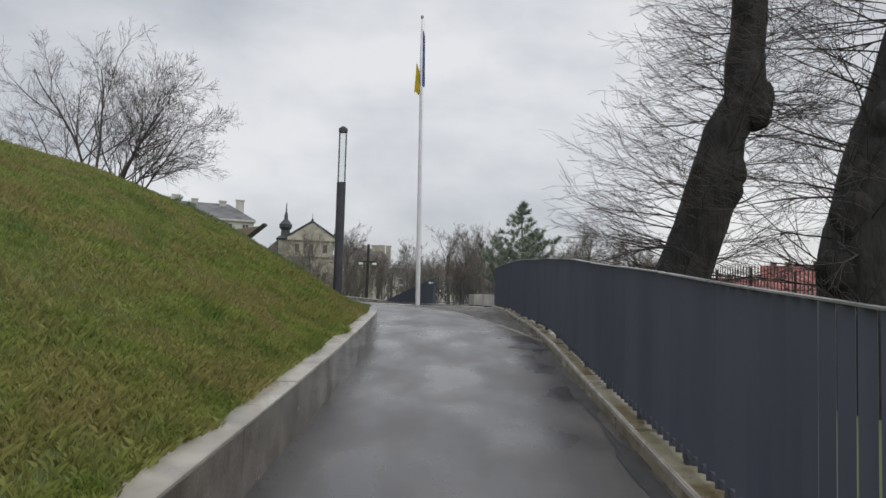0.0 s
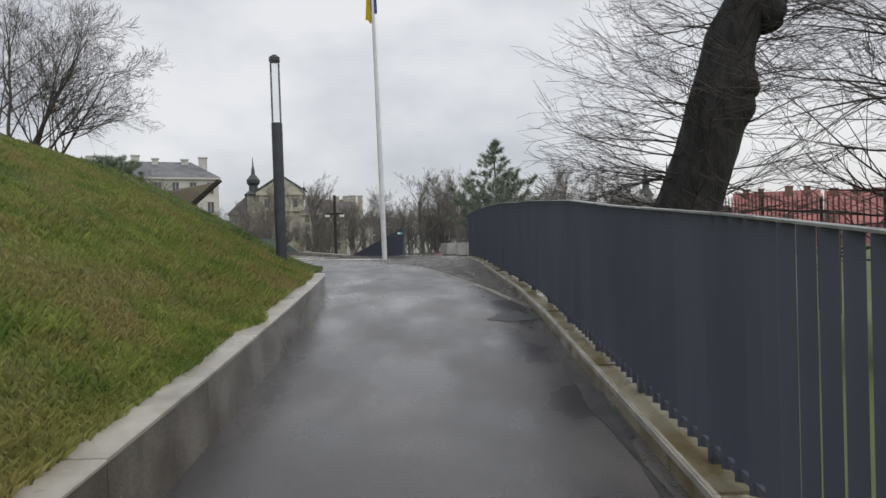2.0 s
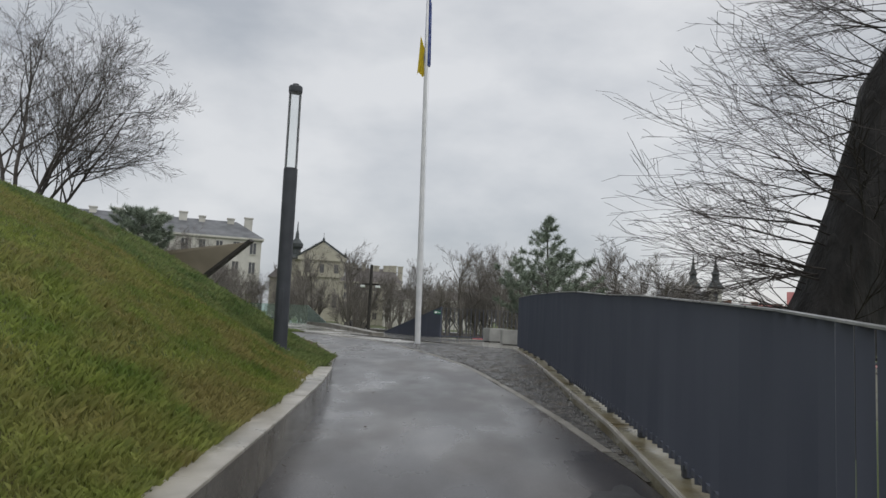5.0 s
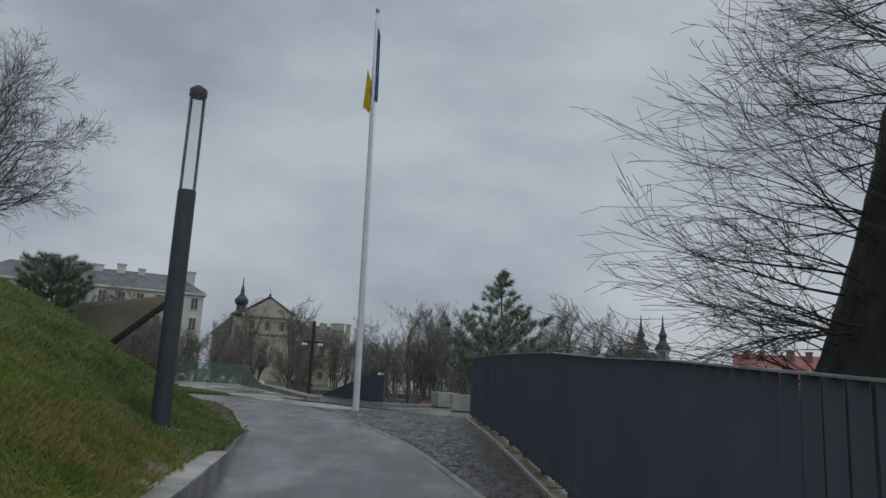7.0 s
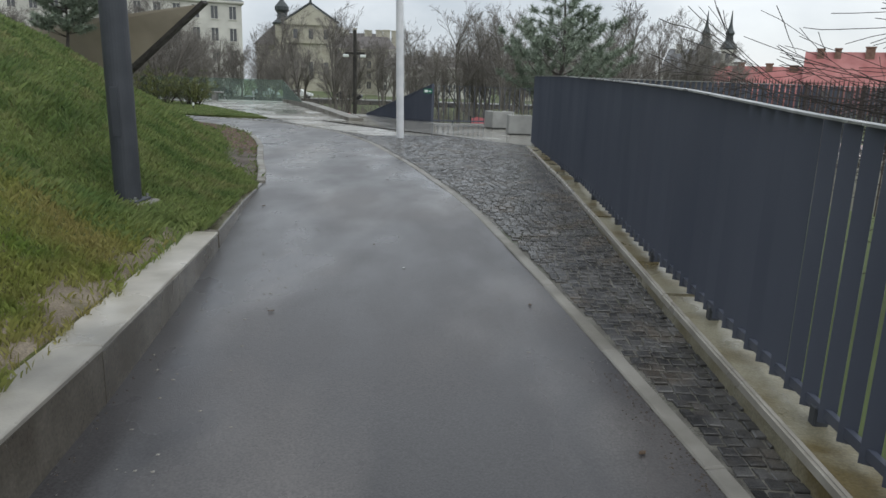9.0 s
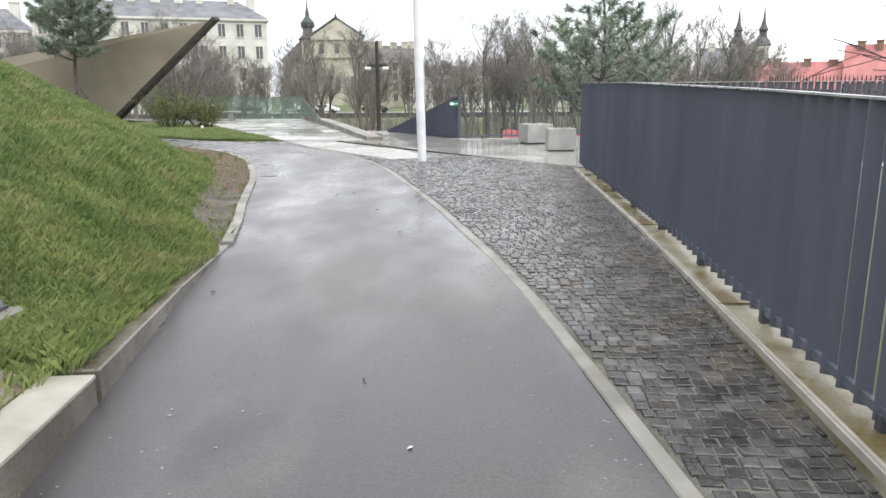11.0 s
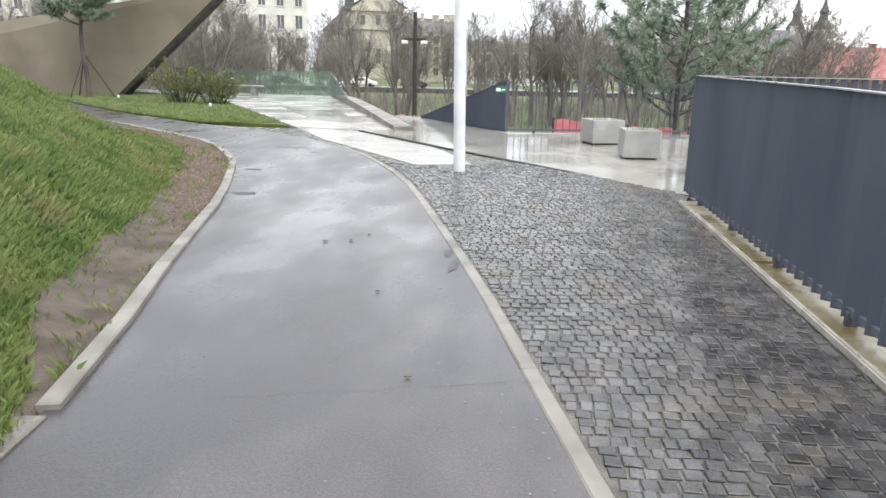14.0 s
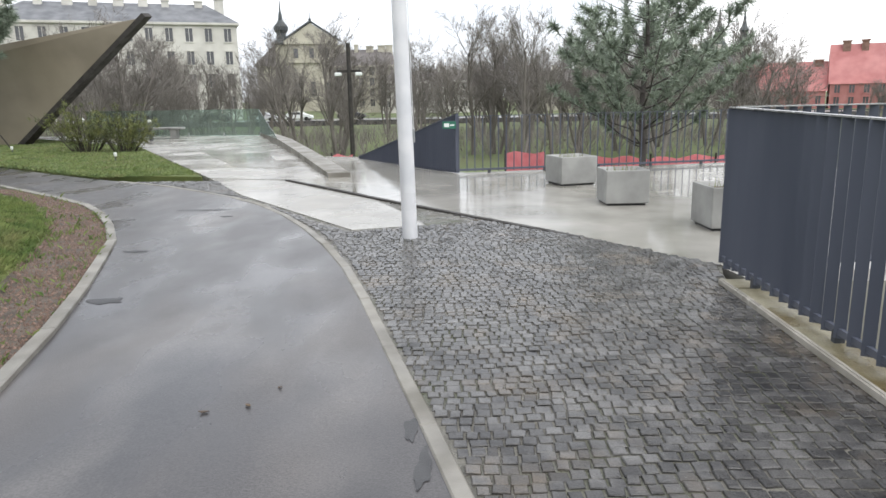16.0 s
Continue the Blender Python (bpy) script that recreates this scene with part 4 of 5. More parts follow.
def pine(at, height, spread, clear, whorls, per, seed, label, needles=26, ln=0.20, tr=0.09, prof=(0.66, 0.95, 1.0, 0.74, 0.40, 0.06), skip=0.45):
    random.seed(seed)
    root = empty("pine_tree", at)
    tagged(root, label, "pine tree")
    wood, ned = Soup(), Soup()
    pts = [Vector((0.04 * math.sin(i * 1.3), 0.03 * math.cos(i), height * i / 10)) for i in range(11)]
    v, f = tube_path(pts, [tr * (1 - 0.85 * i / 10) + 0.006 for i in range(11)], 8)
    wood.add(v, f)
    for w in range(whorls):
        t = w / (whorls - 1)
        z = clear + (height - clear - 0.15) * t
        reach = spread * lerp(t, (0, 0.2, 0.38, 0.55, 0.78, 1.0), prof)
        a0 = random.uniform(0, 6.28)
        for k in range(per):
            a = a0 + 6.28 * k / per + random.uniform(-0.35, 0.35)
            L = reach * random.uniform(0.7, 1.12)
            p, d = Vector((0, 0, z + random.uniform(-0.1, 0.1))), Vector((math.cos(a), math.sin(a), random.uniform(0.05, 0.35)))
            bp, ns = [p.copy()], max(3, int(L / 0.22))
            for i in range(ns):
                d = (d + Vector((0, 0, 0.07)) + rand_dir() * 0.06).normalized()
                p = p + d * L / ns
                bp.append(p.copy())
            v, f = tube_path(bp, [max(0.006, 0.026 * (L / spread) * (1 - 0.8 * i / ns)) for i in range(ns + 1)], 4)
            wood.add(v, f)
            needle_tuft(ned, bp[-1], d, ln, needles)
            for i in range(1, ns):
                if i / ns < 0.3:
                    continue
                for sgn in (-1, 1):
                    if random.random() < skip:
                        continue
                    sd = (Vector((-d.y, d.x, 0)) * sgn + d * 0.7 + Vector((0, 0, 0.35)) + rand_dir() * 0.2).normalized()
                    sl = L * random.uniform(0.14, 0.30) * (1.25 - i / ns)
                    e = bp[i] + sd * sl
                    v, f = tube_path([bp[i], bp[i] + sd * sl * 0.5, e], [0.009, 0.007, 0.005], 3)
                    wood.add(v, f)
                    needle_tuft(ned, e, sd, ln, needles)
                    if sl > 0.22:
                        needle_tuft(ned, bp[i] + sd * sl * 0.55, sd, ln * 0.9, needles // 2)
    needle_tuft(ned, pts[-1] + Vector((0, 0, 0.1)), Vector((0, 0, 1)), ln, needles)
    wood.link("trunk", M_BANKTWIG, root, "", True)
    ned.link("crown", M_NEEDLE, root, "grey green needle tufts paled for haze")
    return root


pine((3.3, 33.5, -0.55), 6.1, 2.9, 1.35, 13, 6, 21, "young black pine with open tufted branches beyond the terrace", 46, 0.24, prof=(0.9, 1.0, 0.80, 0.54, 0.30, 0.06), skip=0.5)
pine((-17.3, 40.5, 0.48), 5.6, 1.95, 2.75, 9, 7, 22, "young staked pine with a rounded crown on the lawn", 48, 0.28, 0.10, (0.75, 0.95, 1.0, 1.0, 0.85, 0.35), 0.2)
stakes = empty("tree_stakes", (-17.3, 40.5, 0.48))
tagged(stakes, "thin wooden stakes propping the young pine", "tree stakes")
for a in (0.4, 2.5, 4.6):
    v, f = tube_path([(0.95 * math.cos(a), 0.95 * math.sin(a), 0), (0.05 * math.cos(a), 0.05 * math.sin(a), 1.55)], [0.022, 0.02], 6)
    link_mesh("stake", v, f, M_POLE, stakes)

def shrub(at, w, h, seed, label):
    random.seed(seed)
    root = empty("shrub", at)
    tagged(root, label, "shrub")
    wood, lv = Soup(), Soup()
    for k in range(42):
        a, r = random.uniform(0, 6.28), random.uniform(0.0, 1.0) ** 0.6
        x, y = w * 0.28 * r * math.cos(a), 0.35 * w * 0.5 * r * math.sin(a)
        d = Vector((math.cos(a) * r * 0.8, math.sin(a) * r * 0.8, 1)).normalized()
        L = h * random.uniform(0.6, 1.05)
        p = [Vector((x, y, 0)), Vector((x, y, 0)) + d * L * 0.5, Vector((x, y, 0)) + (d + rand_dir() * 0.15).normalized() * L]
        v, f = tube_path(p, [0.012, 0.008, 0.004], 3)
        wood.add(v, f)
        for j in range(10):
            q = p[1].lerp(p[2], random.uniform(-0.4, 1.0)) + rand_dir() * 0.14
            needle_tuft(lv, q, (d + rand_dir()).normalized(), 0.16, 9)
    tagged(wood.link("woody_base", M_TWIG, root), kind="stuff")
    lv.link("foliage", M_BUSH, root, "thin olive green evergreen leaves")
    return root


shrub((-12.6, 38.7, 0.48), 1.5, 1.6, 31, "loose olive green shrub on the lawn strip")
shrub((-11.2, 38.4, 0.48), 1.4, 1.4, 32, "loose olive green shrub on the lawn strip")

# far park trees
random.seed(41)
CFG_FAR = dict(seg=(1.0, 0.8, 0.5, 0.4), wob=(0.07, 0.13, 0.18, 0.2), up=(0.02, 0.06, 0.06, 0.05), taper=(0.75, 0.85, 0.9, 0.9), sides=(6, 4, 3, 3), num=((11, 15), (9, 12), (5, 8)),
               **{"from": (0.28, 0.2, 0.2)}, ang=((0.35, 0.8), (0.4, 0.9), (0.4, 1.0)), ratio=((0.38, 0.6), (0.3, 0.5), (0.3, 0.5)), tip=0.010, thick=1)
far_kinds = []
for k in range(5):
    stems = [((0, 0, 0), (random.uniform(-0.15, 0.15), random.uniform(-0.1, 0.1), 1), random.uniform(7.5, 9.5), 0.2)]
    if k in (1, 3):
        stems.append(((0.4, 0, 0), (0.35, 0.1, 1), 7.0, 0.15))
    if k == 4:
        stems = [((0, 0, 0), (-0.2, 0, 1), 6.0, 0.12), ((0.3, 0.2, 0), (0.3, 0, 1), 6.5, 0.12), ((0, 0.5, 0), (0.02, 0, 1), 7.0, 0.12)]
    far_kinds.append(bare_tree("park_tree", (-70 + 11 * k, 92 + 3 * k, -2.2), "tall leafless park tree with fine grey brown twigs paled for haze", stems, CFG_FAR, M_FARTWIG, M_FARBARK, "tree", "park trees"))
for k in range(165):
    y = random.uniform(60, 120)
    x = random.uniform(-0.66, 0.34) * (y - 5)
    if abs(x + 0.15 * (y - 16)) < 2:
        x += 4
    s = random.uniform(0.62, 0.92)
    src = random.choice(far_kinds)
    cp = copy_thing(src, pose(x, y, -2.3, 0, 0, random.uniform(0, 360)))
    cp.scale = (s, s, s)
for k in range(16):
    y = random.uniform(60, 95)
    x = random.uniform(0.28, 0.7) * y
    cp = copy_thing(random.choice(far_kinds), pose(x, y, -2.6, 0, 0, random.uniform(0, 360)))
    cp.scale = (0.5, 0.5, random.uniform(0.42, 0.52))


# brushwood below the park trees
random.seed(45)
brush = Soup()
for k in range(1500):
    y = random.uniform(64, 92)
    x = random.uniform(-0.62, 0.32) * (y - 5)
    z = -2.15
    h = random.uniform(0.8, 2.6)
    for j in range(3):
        d = Vector((random.gauss(0, 0.35), random.gauss(0, 0.35), 1)).normalized()
        p = Vector((x, y, z))
        q = p + d * h * 0.6
        v, f = tube_path([p, q, q + (d + rand_dir() * 0.5).normalized() * h * 0.5], [0.02, 0.014, 0.006], 3)
        brush.add(v, f)
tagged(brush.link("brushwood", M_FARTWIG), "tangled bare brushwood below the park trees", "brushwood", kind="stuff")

# ---- museum entrance wedge ----
wedge = empty("museum_wedge")
tagged(wedge, "brown leaning wedge building with a sharp overhanging tip", "building")
front = [(-17.6, 43.0, 0.3), (-11.9, 42.2, 4.85), (-25.2, 43.2, 3.0), (-38.0, 44.0, 1.6), (-38.0, 44.0, 0.0)]
dv = Vector((0.14, 0.55, 0.0))
bm = bmesh.new()
f0 = [bm.verts.new(p) for p in front]
bm.faces.new(f0)
part("face", bm, M_BUNKER, wedge, "brown panelled front face")
bm = bmesh.new()
f0 = [bm.verts.new(Vector(p) + dv * 0.01) for p in front]
f1 = [bm.verts.new((p[0] - 7.0, p[1] + 9.0, p[2] * 0.85)) for i, p in enumerate(front)]
for i in range(5):
    bm.faces.new((f0[i], f0[(i + 1) % 5], f1[(i + 1) % 5], f1[i]))
bm.faces.new(f1[::-1])
part("shell", bm, M_BUNKER, wedge)
# underside slab of the overhang, its shade put into a near-black colour
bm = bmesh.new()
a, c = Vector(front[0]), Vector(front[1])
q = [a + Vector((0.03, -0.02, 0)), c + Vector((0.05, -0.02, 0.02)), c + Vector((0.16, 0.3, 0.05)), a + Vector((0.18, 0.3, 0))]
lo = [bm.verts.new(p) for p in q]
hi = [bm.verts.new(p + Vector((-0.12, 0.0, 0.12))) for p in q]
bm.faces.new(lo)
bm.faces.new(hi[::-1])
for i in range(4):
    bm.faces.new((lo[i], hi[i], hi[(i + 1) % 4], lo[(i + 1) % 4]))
part("soffit", bm, M_SHADE, wedge, "underside of the overhanging edge with its shade coloured in dark")


# ---- distant buildings ----
def house(name, label, at, rz, w, d, h, floors, cols, roof_h, wall_m, roof_m, chimneys=4, hip=0.0, win=(1.1, 1.9), cornice=True, chim_m=None, parapet=0.0):
    """A storeyed building with windows on the front, cornices, roof and chimneys. Front faces -y."""
    root = empty(name, at, rz)
    tagged(root, label, "building")
    bm = boxed(-w / 2, w / 2, 0, d, -3, h)
    part("wall", bm, wall_m, root)
    if cornice:
        part("cornice", boxed(-w / 2 - 0.5, w / 2 + 0.5, -0.55, d + 0.5, h - 0.1, h + 0.45, 0.1), wall_m, root)
        part("string_course", boxed(-w / 2 - 0.15, w / 2 + 0.15, -0.18, 0.02, h / floors - 0.15, h / floors + 0.2), wall_m, root)
    o = 0.5 if cornice else 0.4
    z = h + (0.45 if cornice else 0.0) + parapet
    rw = w / 2 + o
    v = [(-rw, -o, z), (rw, -o, z), (rw, d + o, z), (-rw, d + o, z), (-rw + hip, d / 2, z + roof_h), (rw - hip, d / 2, z + roof_h)]
    f = [(0, 1, 5, 4), (2, 3, 4, 5), (1, 2, 5), (3, 0, 4), (0, 3, 2, 1)]
    rf = link_mesh("roof", v, f, roof_m, root)
    fh = h / floors
    fr_me = pn_me = None
    for r in range(floors):
        for c in range(cols):
            x = -w / 2 + w * (c + 0.5) / cols
            zz = r * fh + fh * 0.28
            if fr_me is None:
                wn_ = bmesh.new()
                box(wn_, -win[0] / 2 - 0.18, win[0] / 2 + 0.18, -0.16, 0.0, -0.22, -0.05)
                box(wn_, -win[0] / 2 - 0.15, -win[0] / 2, -0.1, 0.0, -0.05, win[1])
                box(wn_, win[0] / 2, win[0] / 2 + 0.15, -0.1, 0.0, -0.05, win[1])
                box(wn_, -win[0] / 2 - 0.25, win[0] / 2 + 0.25, -0.2, 0.0, win[1], win[1] + 0.25)
                box(wn_, -0.05, 0.05, -0.06, 0.0, -0.05, win[1])
                wob = part("window", wn_, wall_m, root)
                fr_me = wob.data
                pob = part("pane", boxed(-win[0] / 2, win[0] / 2, -0.035, -0.005, -0.05, win[1]), M_PANE, wob)
                pn_me = pob.data
            else:
                wob = new("window", fr_me)
                wob.parent = root
                pob = new("pane", pn_me)
                pob.parent = wob
            wob.location = (x, -0.004, zz)
    for k in range(chimneys):
        x = -w / 2 + w * (k + 0.5) / chimneys + random.uniform(-1, 1)
        zt = z + roof_h * random.uniform(0.75, 0.95)
        cb = bmesh.new()
        cw = random.uniform(0.5, 1.0)
        box(cb, x - cw, x + cw, d * 0.4, d * 0.4 + 1.1, z, zt + 1.3)
        box(cb, x - cw - 0.15, x + cw + 0.15, d * 0.4 - 0.15, d * 0.4 + 1.25, zt + 1.3, zt + 1.6)
        part("chimney", cb, chim_m or wall_m, rf)
    return root


random.seed(51)
house("palace", "large pale classical building with grey roof and chimneys", (-70.5, 160, -1.0), 22, 46, 18, 18.4, 4, 12, 4.6, M_PLASTER, M_GREYROOF, 9, 6, (1.4, 2.6))
house("palace_wing", "pale wing with grey mansard roof beside the palace", (-105, 150, -1.0), 24, 22, 16, 15.5, 4, 6, 5.0, M_PLASTER, M_GREYROOF, 3, 5, (1.4, 2.4))
house("tenement", "dark roofed town house block with many chimneys", (-28.7, 215, -1.0), 8, 18, 14, 11.4, 4, 6, 4.6, M_CHURCH, M_DARKROOF, 9, 3, (1.2, 2.0))
house("tenement", "dim plastered town house behind bare trees", (-8, 200, -1.0), -4, 30, 14, 6.5, 3, 9, 3.0, M_PLASTER, M_DARKROOF, 5, 3, (1.2, 1.6))
house("tenement", "dim plastered town house behind bare trees", (28, 205, -1.0), -8, 30, 14, 6.0, 3, 9, 3.0, M_CHURCH, M_DARKROOF, 5, 3, (1.2, 1.5))
house("red_roofed_house", "salmon town house with a bright red sheet roof", (67, 176, -2.0), -22, 19, 12, 3.6, 1, 7, 6.4, M_REDWALL, M_REDROOF, 4, 0.0, (1.0, 1.6), False, M_REDBRICK)
house("red_roofed_house", "salmon town house with a bright red sheet roof", (85, 168, -2.0), -24, 19, 12, 5.0, 2, 7, 8.4, M_REDWALL, M_REDROOF, 4, 0.0, (1.0, 1.6), False, M_REDBRICK)
house("red_roofed_house", "salmon town house with a bright red sheet roof", (103, 158, -2.0), -28, 20, 12, 4.6, 2, 7, 8.4, M_REDWALL, M_REDROOF, 5, 0.0, (1.0, 1.6), False, M_REDBRICK)
house("red_roofed_house", "salmon town house with a bright red sheet roof", (122, 146, -2.0), -32, 22, 12, 4.6, 2, 7, 8.4, M_REDWALL, M_REDROOF, 5, 0.0, (1.0, 1.6), False, M_REDBRICK)
house("grey_roofed_house", "grey roofed house near the twin spires", (58, 195, -2.0), -14, 14, 12, 8.0, 3, 5, 6.0, M_PLASTER, M_GREYROOF, 2, 2, (1.1, 1.7))

# baroque church
church = empty("church", (-53, 258, -1.0), 10)
tagged(church, "ochre baroque church with pediment front and dark onion tower", "church")
part("wall", boxed(-10, 10, 0, 34, -3, 22), M_CHURCH, church)
part("cornice", boxed(-10.8, 10.8, -0.9, 34.4, 15.4, 16.4), M_CHURCH, church)
part("cornice", boxed(-10.8, 10.8, -0.9, 2.0, 21.6, 22.8), M_CHURCH, church)
for x in (-8.6, -4.2, 4.2, 8.6):
    part("pilaster", boxed(x - 0.7, x + 0.7, -0.45, 0.0, -3, 21.6), M_CHURCH, church)
bm = bmesh.new()
fa = [bm.verts.new(p) for p in ((-10.6, -0.6, 22.8), (10.6, -0.6, 22.8), (0, -0.6, 28.6))]
fb = [bm.verts.new(p) for p in ((-10.6, 1.4, 22.8), (10.6, 1.4, 22.8), (0, 1.4, 28.6))]
bm.faces.new(fa)
bm.faces.new(fb[::-1])
for i in range(3):
    bm.faces.new((fa[i], fb[i], fb[(i + 1) % 3], fa[(i + 1) % 3]))
part("pediment", bm, M_CHURCH, church)
for sx in (-1, 1):
    bm = bmesh.new()
    q = [(sx * 11.2, 22.6), (0, 28.9), (0, 29.5), (sx * 12.0, 22.8)]
    l0 = [bm.verts.new((x, -1.0, z)) for x, z in q]
    l1 = [bm.verts.new((x, 1.6, z)) for x, z in q]
    bm.faces.new(l0)
    bm.faces.new(l1[::-1])
    for i in range(4):
        bm.faces.new((l0[i], l0[(i + 1) % 4], l1[(i + 1) % 4], l1[i]))
    part("gable_cornice", bm, M_COPPER, church)
link_mesh("roof", [(-10.5, 1.5, 22), (10.5, 1.5, 22), (10.5, 35, 22), (-10.5, 35, 22), (0, 1.5, 28), (0, 35, 28)], [(0, 3, 5, 4), (1, 4, 5, 2), (0, 4, 1), (2, 5, 3), (0, 1, 2, 3)], M_DARKROOF, church)
for x in (-6.3, 0, 6.3):
    for z, hh in ((4.0, 5.0), (17.0, 3.2)):
        wb = part("window", boxed(x - 1.3, x + 1.3, -0.25, 0.0, z - 0.4, z + hh + 0.5), M_CHURCH, church)
        part("pane", boxed(x - 0.9, x + 0.9, -0.3, -0.255, z, z + hh), M_PANE, wb)
for x in (-10.2, 10.2, 0):
    part("finial", lathe(bmesh.new(), [(0.6, 0), (0.35, 0.7), (0.6, 1.4), (0.12, 2.0), (0.08, 3.8)], 8, x, 0.3, 22.8 if x else 28.4), M_COPPER, church)
part("tower", boxed(-15.2, -9.8, 6, 11.4, -3, 22), M_CHURCH, church)
part("onion_dome", lathe(bmesh.new(), [(4.0, 0), (4.2, 0.6), (3.0, 1.5), (2.1, 2.0), (2.0, 4.0), (2.9, 5.0), (3.0, 6.2), (1.7, 7.6), (0.9, 8.4), (0.8, 10.0), (0.35, 11.6), (0.12, 15.0)], 14, -12.5, 8.7, 22), M_COPPER, church)
part("aisle", boxed(-24, -11, 12, 34, -3, 15), M_CHURCH, church)
link_mesh("roof", [(-25, 10, 15), (-10, 10, 15), (-10, 36, 15), (-25, 36, 15), (-16, 12, 22.5), (-16, 34, 22.5)], [(0, 3, 5, 4), (1, 4, 5, 2), (0, 4, 1), (2, 5, 3), (0, 1, 2, 3)], M_DARKROOF, church)

church.scale = (0.82, 1, 0.97)
twin = empty("twin_spired_church", (83, 250, -1.0), -18)
tagged(twin, "pale church with two dark copper spires", "church")
part("wall", boxed(-7, 7, 0, 30, -3, 12), M_PLASTER, twin)
link_mesh("roof", [(-7.4, 1, 12), (7.4, 1, 12), (7.4, 30.4, 12), (-7.4, 30.4, 12), (0, 1, 16), (0, 30.4, 16)], [(0, 3, 5, 4), (1, 4, 5, 2), (0, 4, 1), (2, 5, 3), (0, 1, 2, 3)], M_GREYROOF, twin)
for x in (-3.7, 3.7):
    tw = part("tower", boxed(x - 2.0, x + 2.0, -1, 3.6, -3, 16.5), M_PLASTER, twin)
    part("belfry_opening", boxed(x - 0.7, x + 0.7, -1.06, -1.005, 12.2, 15.2), M_PANE, tw)
    part("tower_cornice", boxed(x - 2.3, x + 2.3, -1.3, 3.9, 15.8, 16.4), M_PLASTER, tw)
    part("spire", lathe(bmesh.new(), [(2.6, 0), (2.8, 0.5), (2.1, 1.8), (1.3, 2.9), (1.1, 4.4), (1.5, 5.2), (0.8, 6.6), (0.45, 8.2), (0.1, 12.3)], 12, x, 1.3, 16.5), M_COPPER, tw)

# utility pole
pole = empty("utility_pole", (-6.7, 53.5, -2.3))
tagged(pole, "dark utility pole with cross arm and small lamps", "utility pole")
part("post", cyl(bmesh.new(), 0.13, 0.10, 0, 7.0, 10), M_POLE, pole)
part("cross_arm", boxed(-0.6, 0.6, -0.06, 0.06, 5.55, 5.68), M_POLE, pole)
for x in (-0.55, 0.5):
    part("lamp_head", boxed(x - 0.16, x + 0.16, -0.2, 0.12, 5.38, 5.55, 0.03), M_SIGNW, pole)


# parked cars on the far street
def car(at, rz, paint, label, van=False):
    root = empty("parked_car", at, rz)
    tagged(root, label, "car", "parked cars")
    h = 1.95 if van else 1.45
    prof = [(-2.2, 0.35), (-2.2, 0.85), (-1.95, 0.98), (-1.5, h) if van else (-1.35, h - 0.05), (0.35, h), (1.1, 0.98), (2.05, 0.82), (2.2, 0.6), (2.2, 0.35)]
    bm = bmesh.new()
    l0 = [bm.verts.new((x, -0.85, z)) for x, z in prof]
    l1 = [bm.verts.new((x, 0.85, z)) for x, z in prof]
    bm.faces.new(l0)
    bm.faces.new(l1[::-1])
    for i in range(len(prof)):
        bm.faces.new((l0[i], l1[i], l1[(i + 1) % len(prof)], l0[(i + 1) % len(prof)]))
    bmesh.ops.bevel(bm, geom=list(bm.edges), offset=0.06, segments=2, affect="EDGES")
    body = part("body", bm, paint, root)
    part("side_window", boxed(-1.3, 0.4, -0.862, -0.852, 0.98, h - 0.12), M_PANE, body)
    for x in (-1.35, 1.35):
        for y in (-0.82, 0.82):
            bm = bmesh.new()
            bmesh.ops.create_cone(bm, cap_ends=True, segments=16, radius1=0.32, radius2=0.32, depth=0.2, matrix=Matrix.Translation((x, y, 0.32)) @ Matrix.Rotation(math.pi / 2, 4, "X"))
            part("wheel", bm, M_TYRE, root)
    return root


street = slab_poly("street", [(-120, 126), (60, 126), (60, 136), (-120, 136)], -1.35, -4, M_ASPHALT)
tagged(street, "distant wet street beyond the park", "street", kind="structure")
random.seed(61)
x = -64.0
while x < -14:
    paint = random.choice((M_CAR, M_CAR, M_CARDARK, M_SIGNW))
    van = random.random() < 0.2
    car((x, 128.5, -1.35), random.uniform(-3, 3), paint, "white parked van on the far street" if van and paint is M_SIGNW else "parked car on the far street", van)
    x += random.uniform(5.2, 8.5)

# red site barriers below the terrace
def barrier(x0, x1, y, z, h, label):
    root = empty("site_barrier", ((x0 + x1) / 2, y, z))
    tagged(root, label, "barrier", "site barriers")
    w = x1 - x0
    verts, faces = [], []
    n = max(4, int(w / 0.25))
    for i in range(n + 1):
        sag = 0.05 * math.sin(i * 1.7) + 0.03 * math.sin(i * 0.6)
        xx = -w / 2 + w * i / n
        yy = 0.04 * math.sin(i * 0.9)
        verts += [(xx, yy, 0.05), (xx, yy, h + sag), (xx, yy + 0.012, h + sag), (xx, yy + 0.012, 0.05)]
    for i in range(n):
        for k in range(4):
            faces.append((i * 4 + k, i * 4 + 4 + k, i * 4 + 4 + (k + 1) % 4, i * 4 + (k + 1) % 4))
    link_mesh("netting", verts, faces, M_REDNET, root, "bright red plastic netting")
    k = 0
    while k * 1.8 <= w:
        part("post", cyl(bmesh.new(), 0.03, 0.03, -0.4, h + 0.1, 8, -w / 2 + k * 1.8, -0.05), M_POLE, root)
        k += 1
    return root


barrier(0.35, 1.45, 36.9, -0.75, 1.12, "red netting barrier on the slope below the terrace")
barrier(2.6, 8.2, 37.0, -0.75, 0.95, "long red netting barrier on the slope below the terrace")
barrier(-4.6, -4.0, 37.2, -0.75, 1.1, "short red netting barrier near the utility pole")

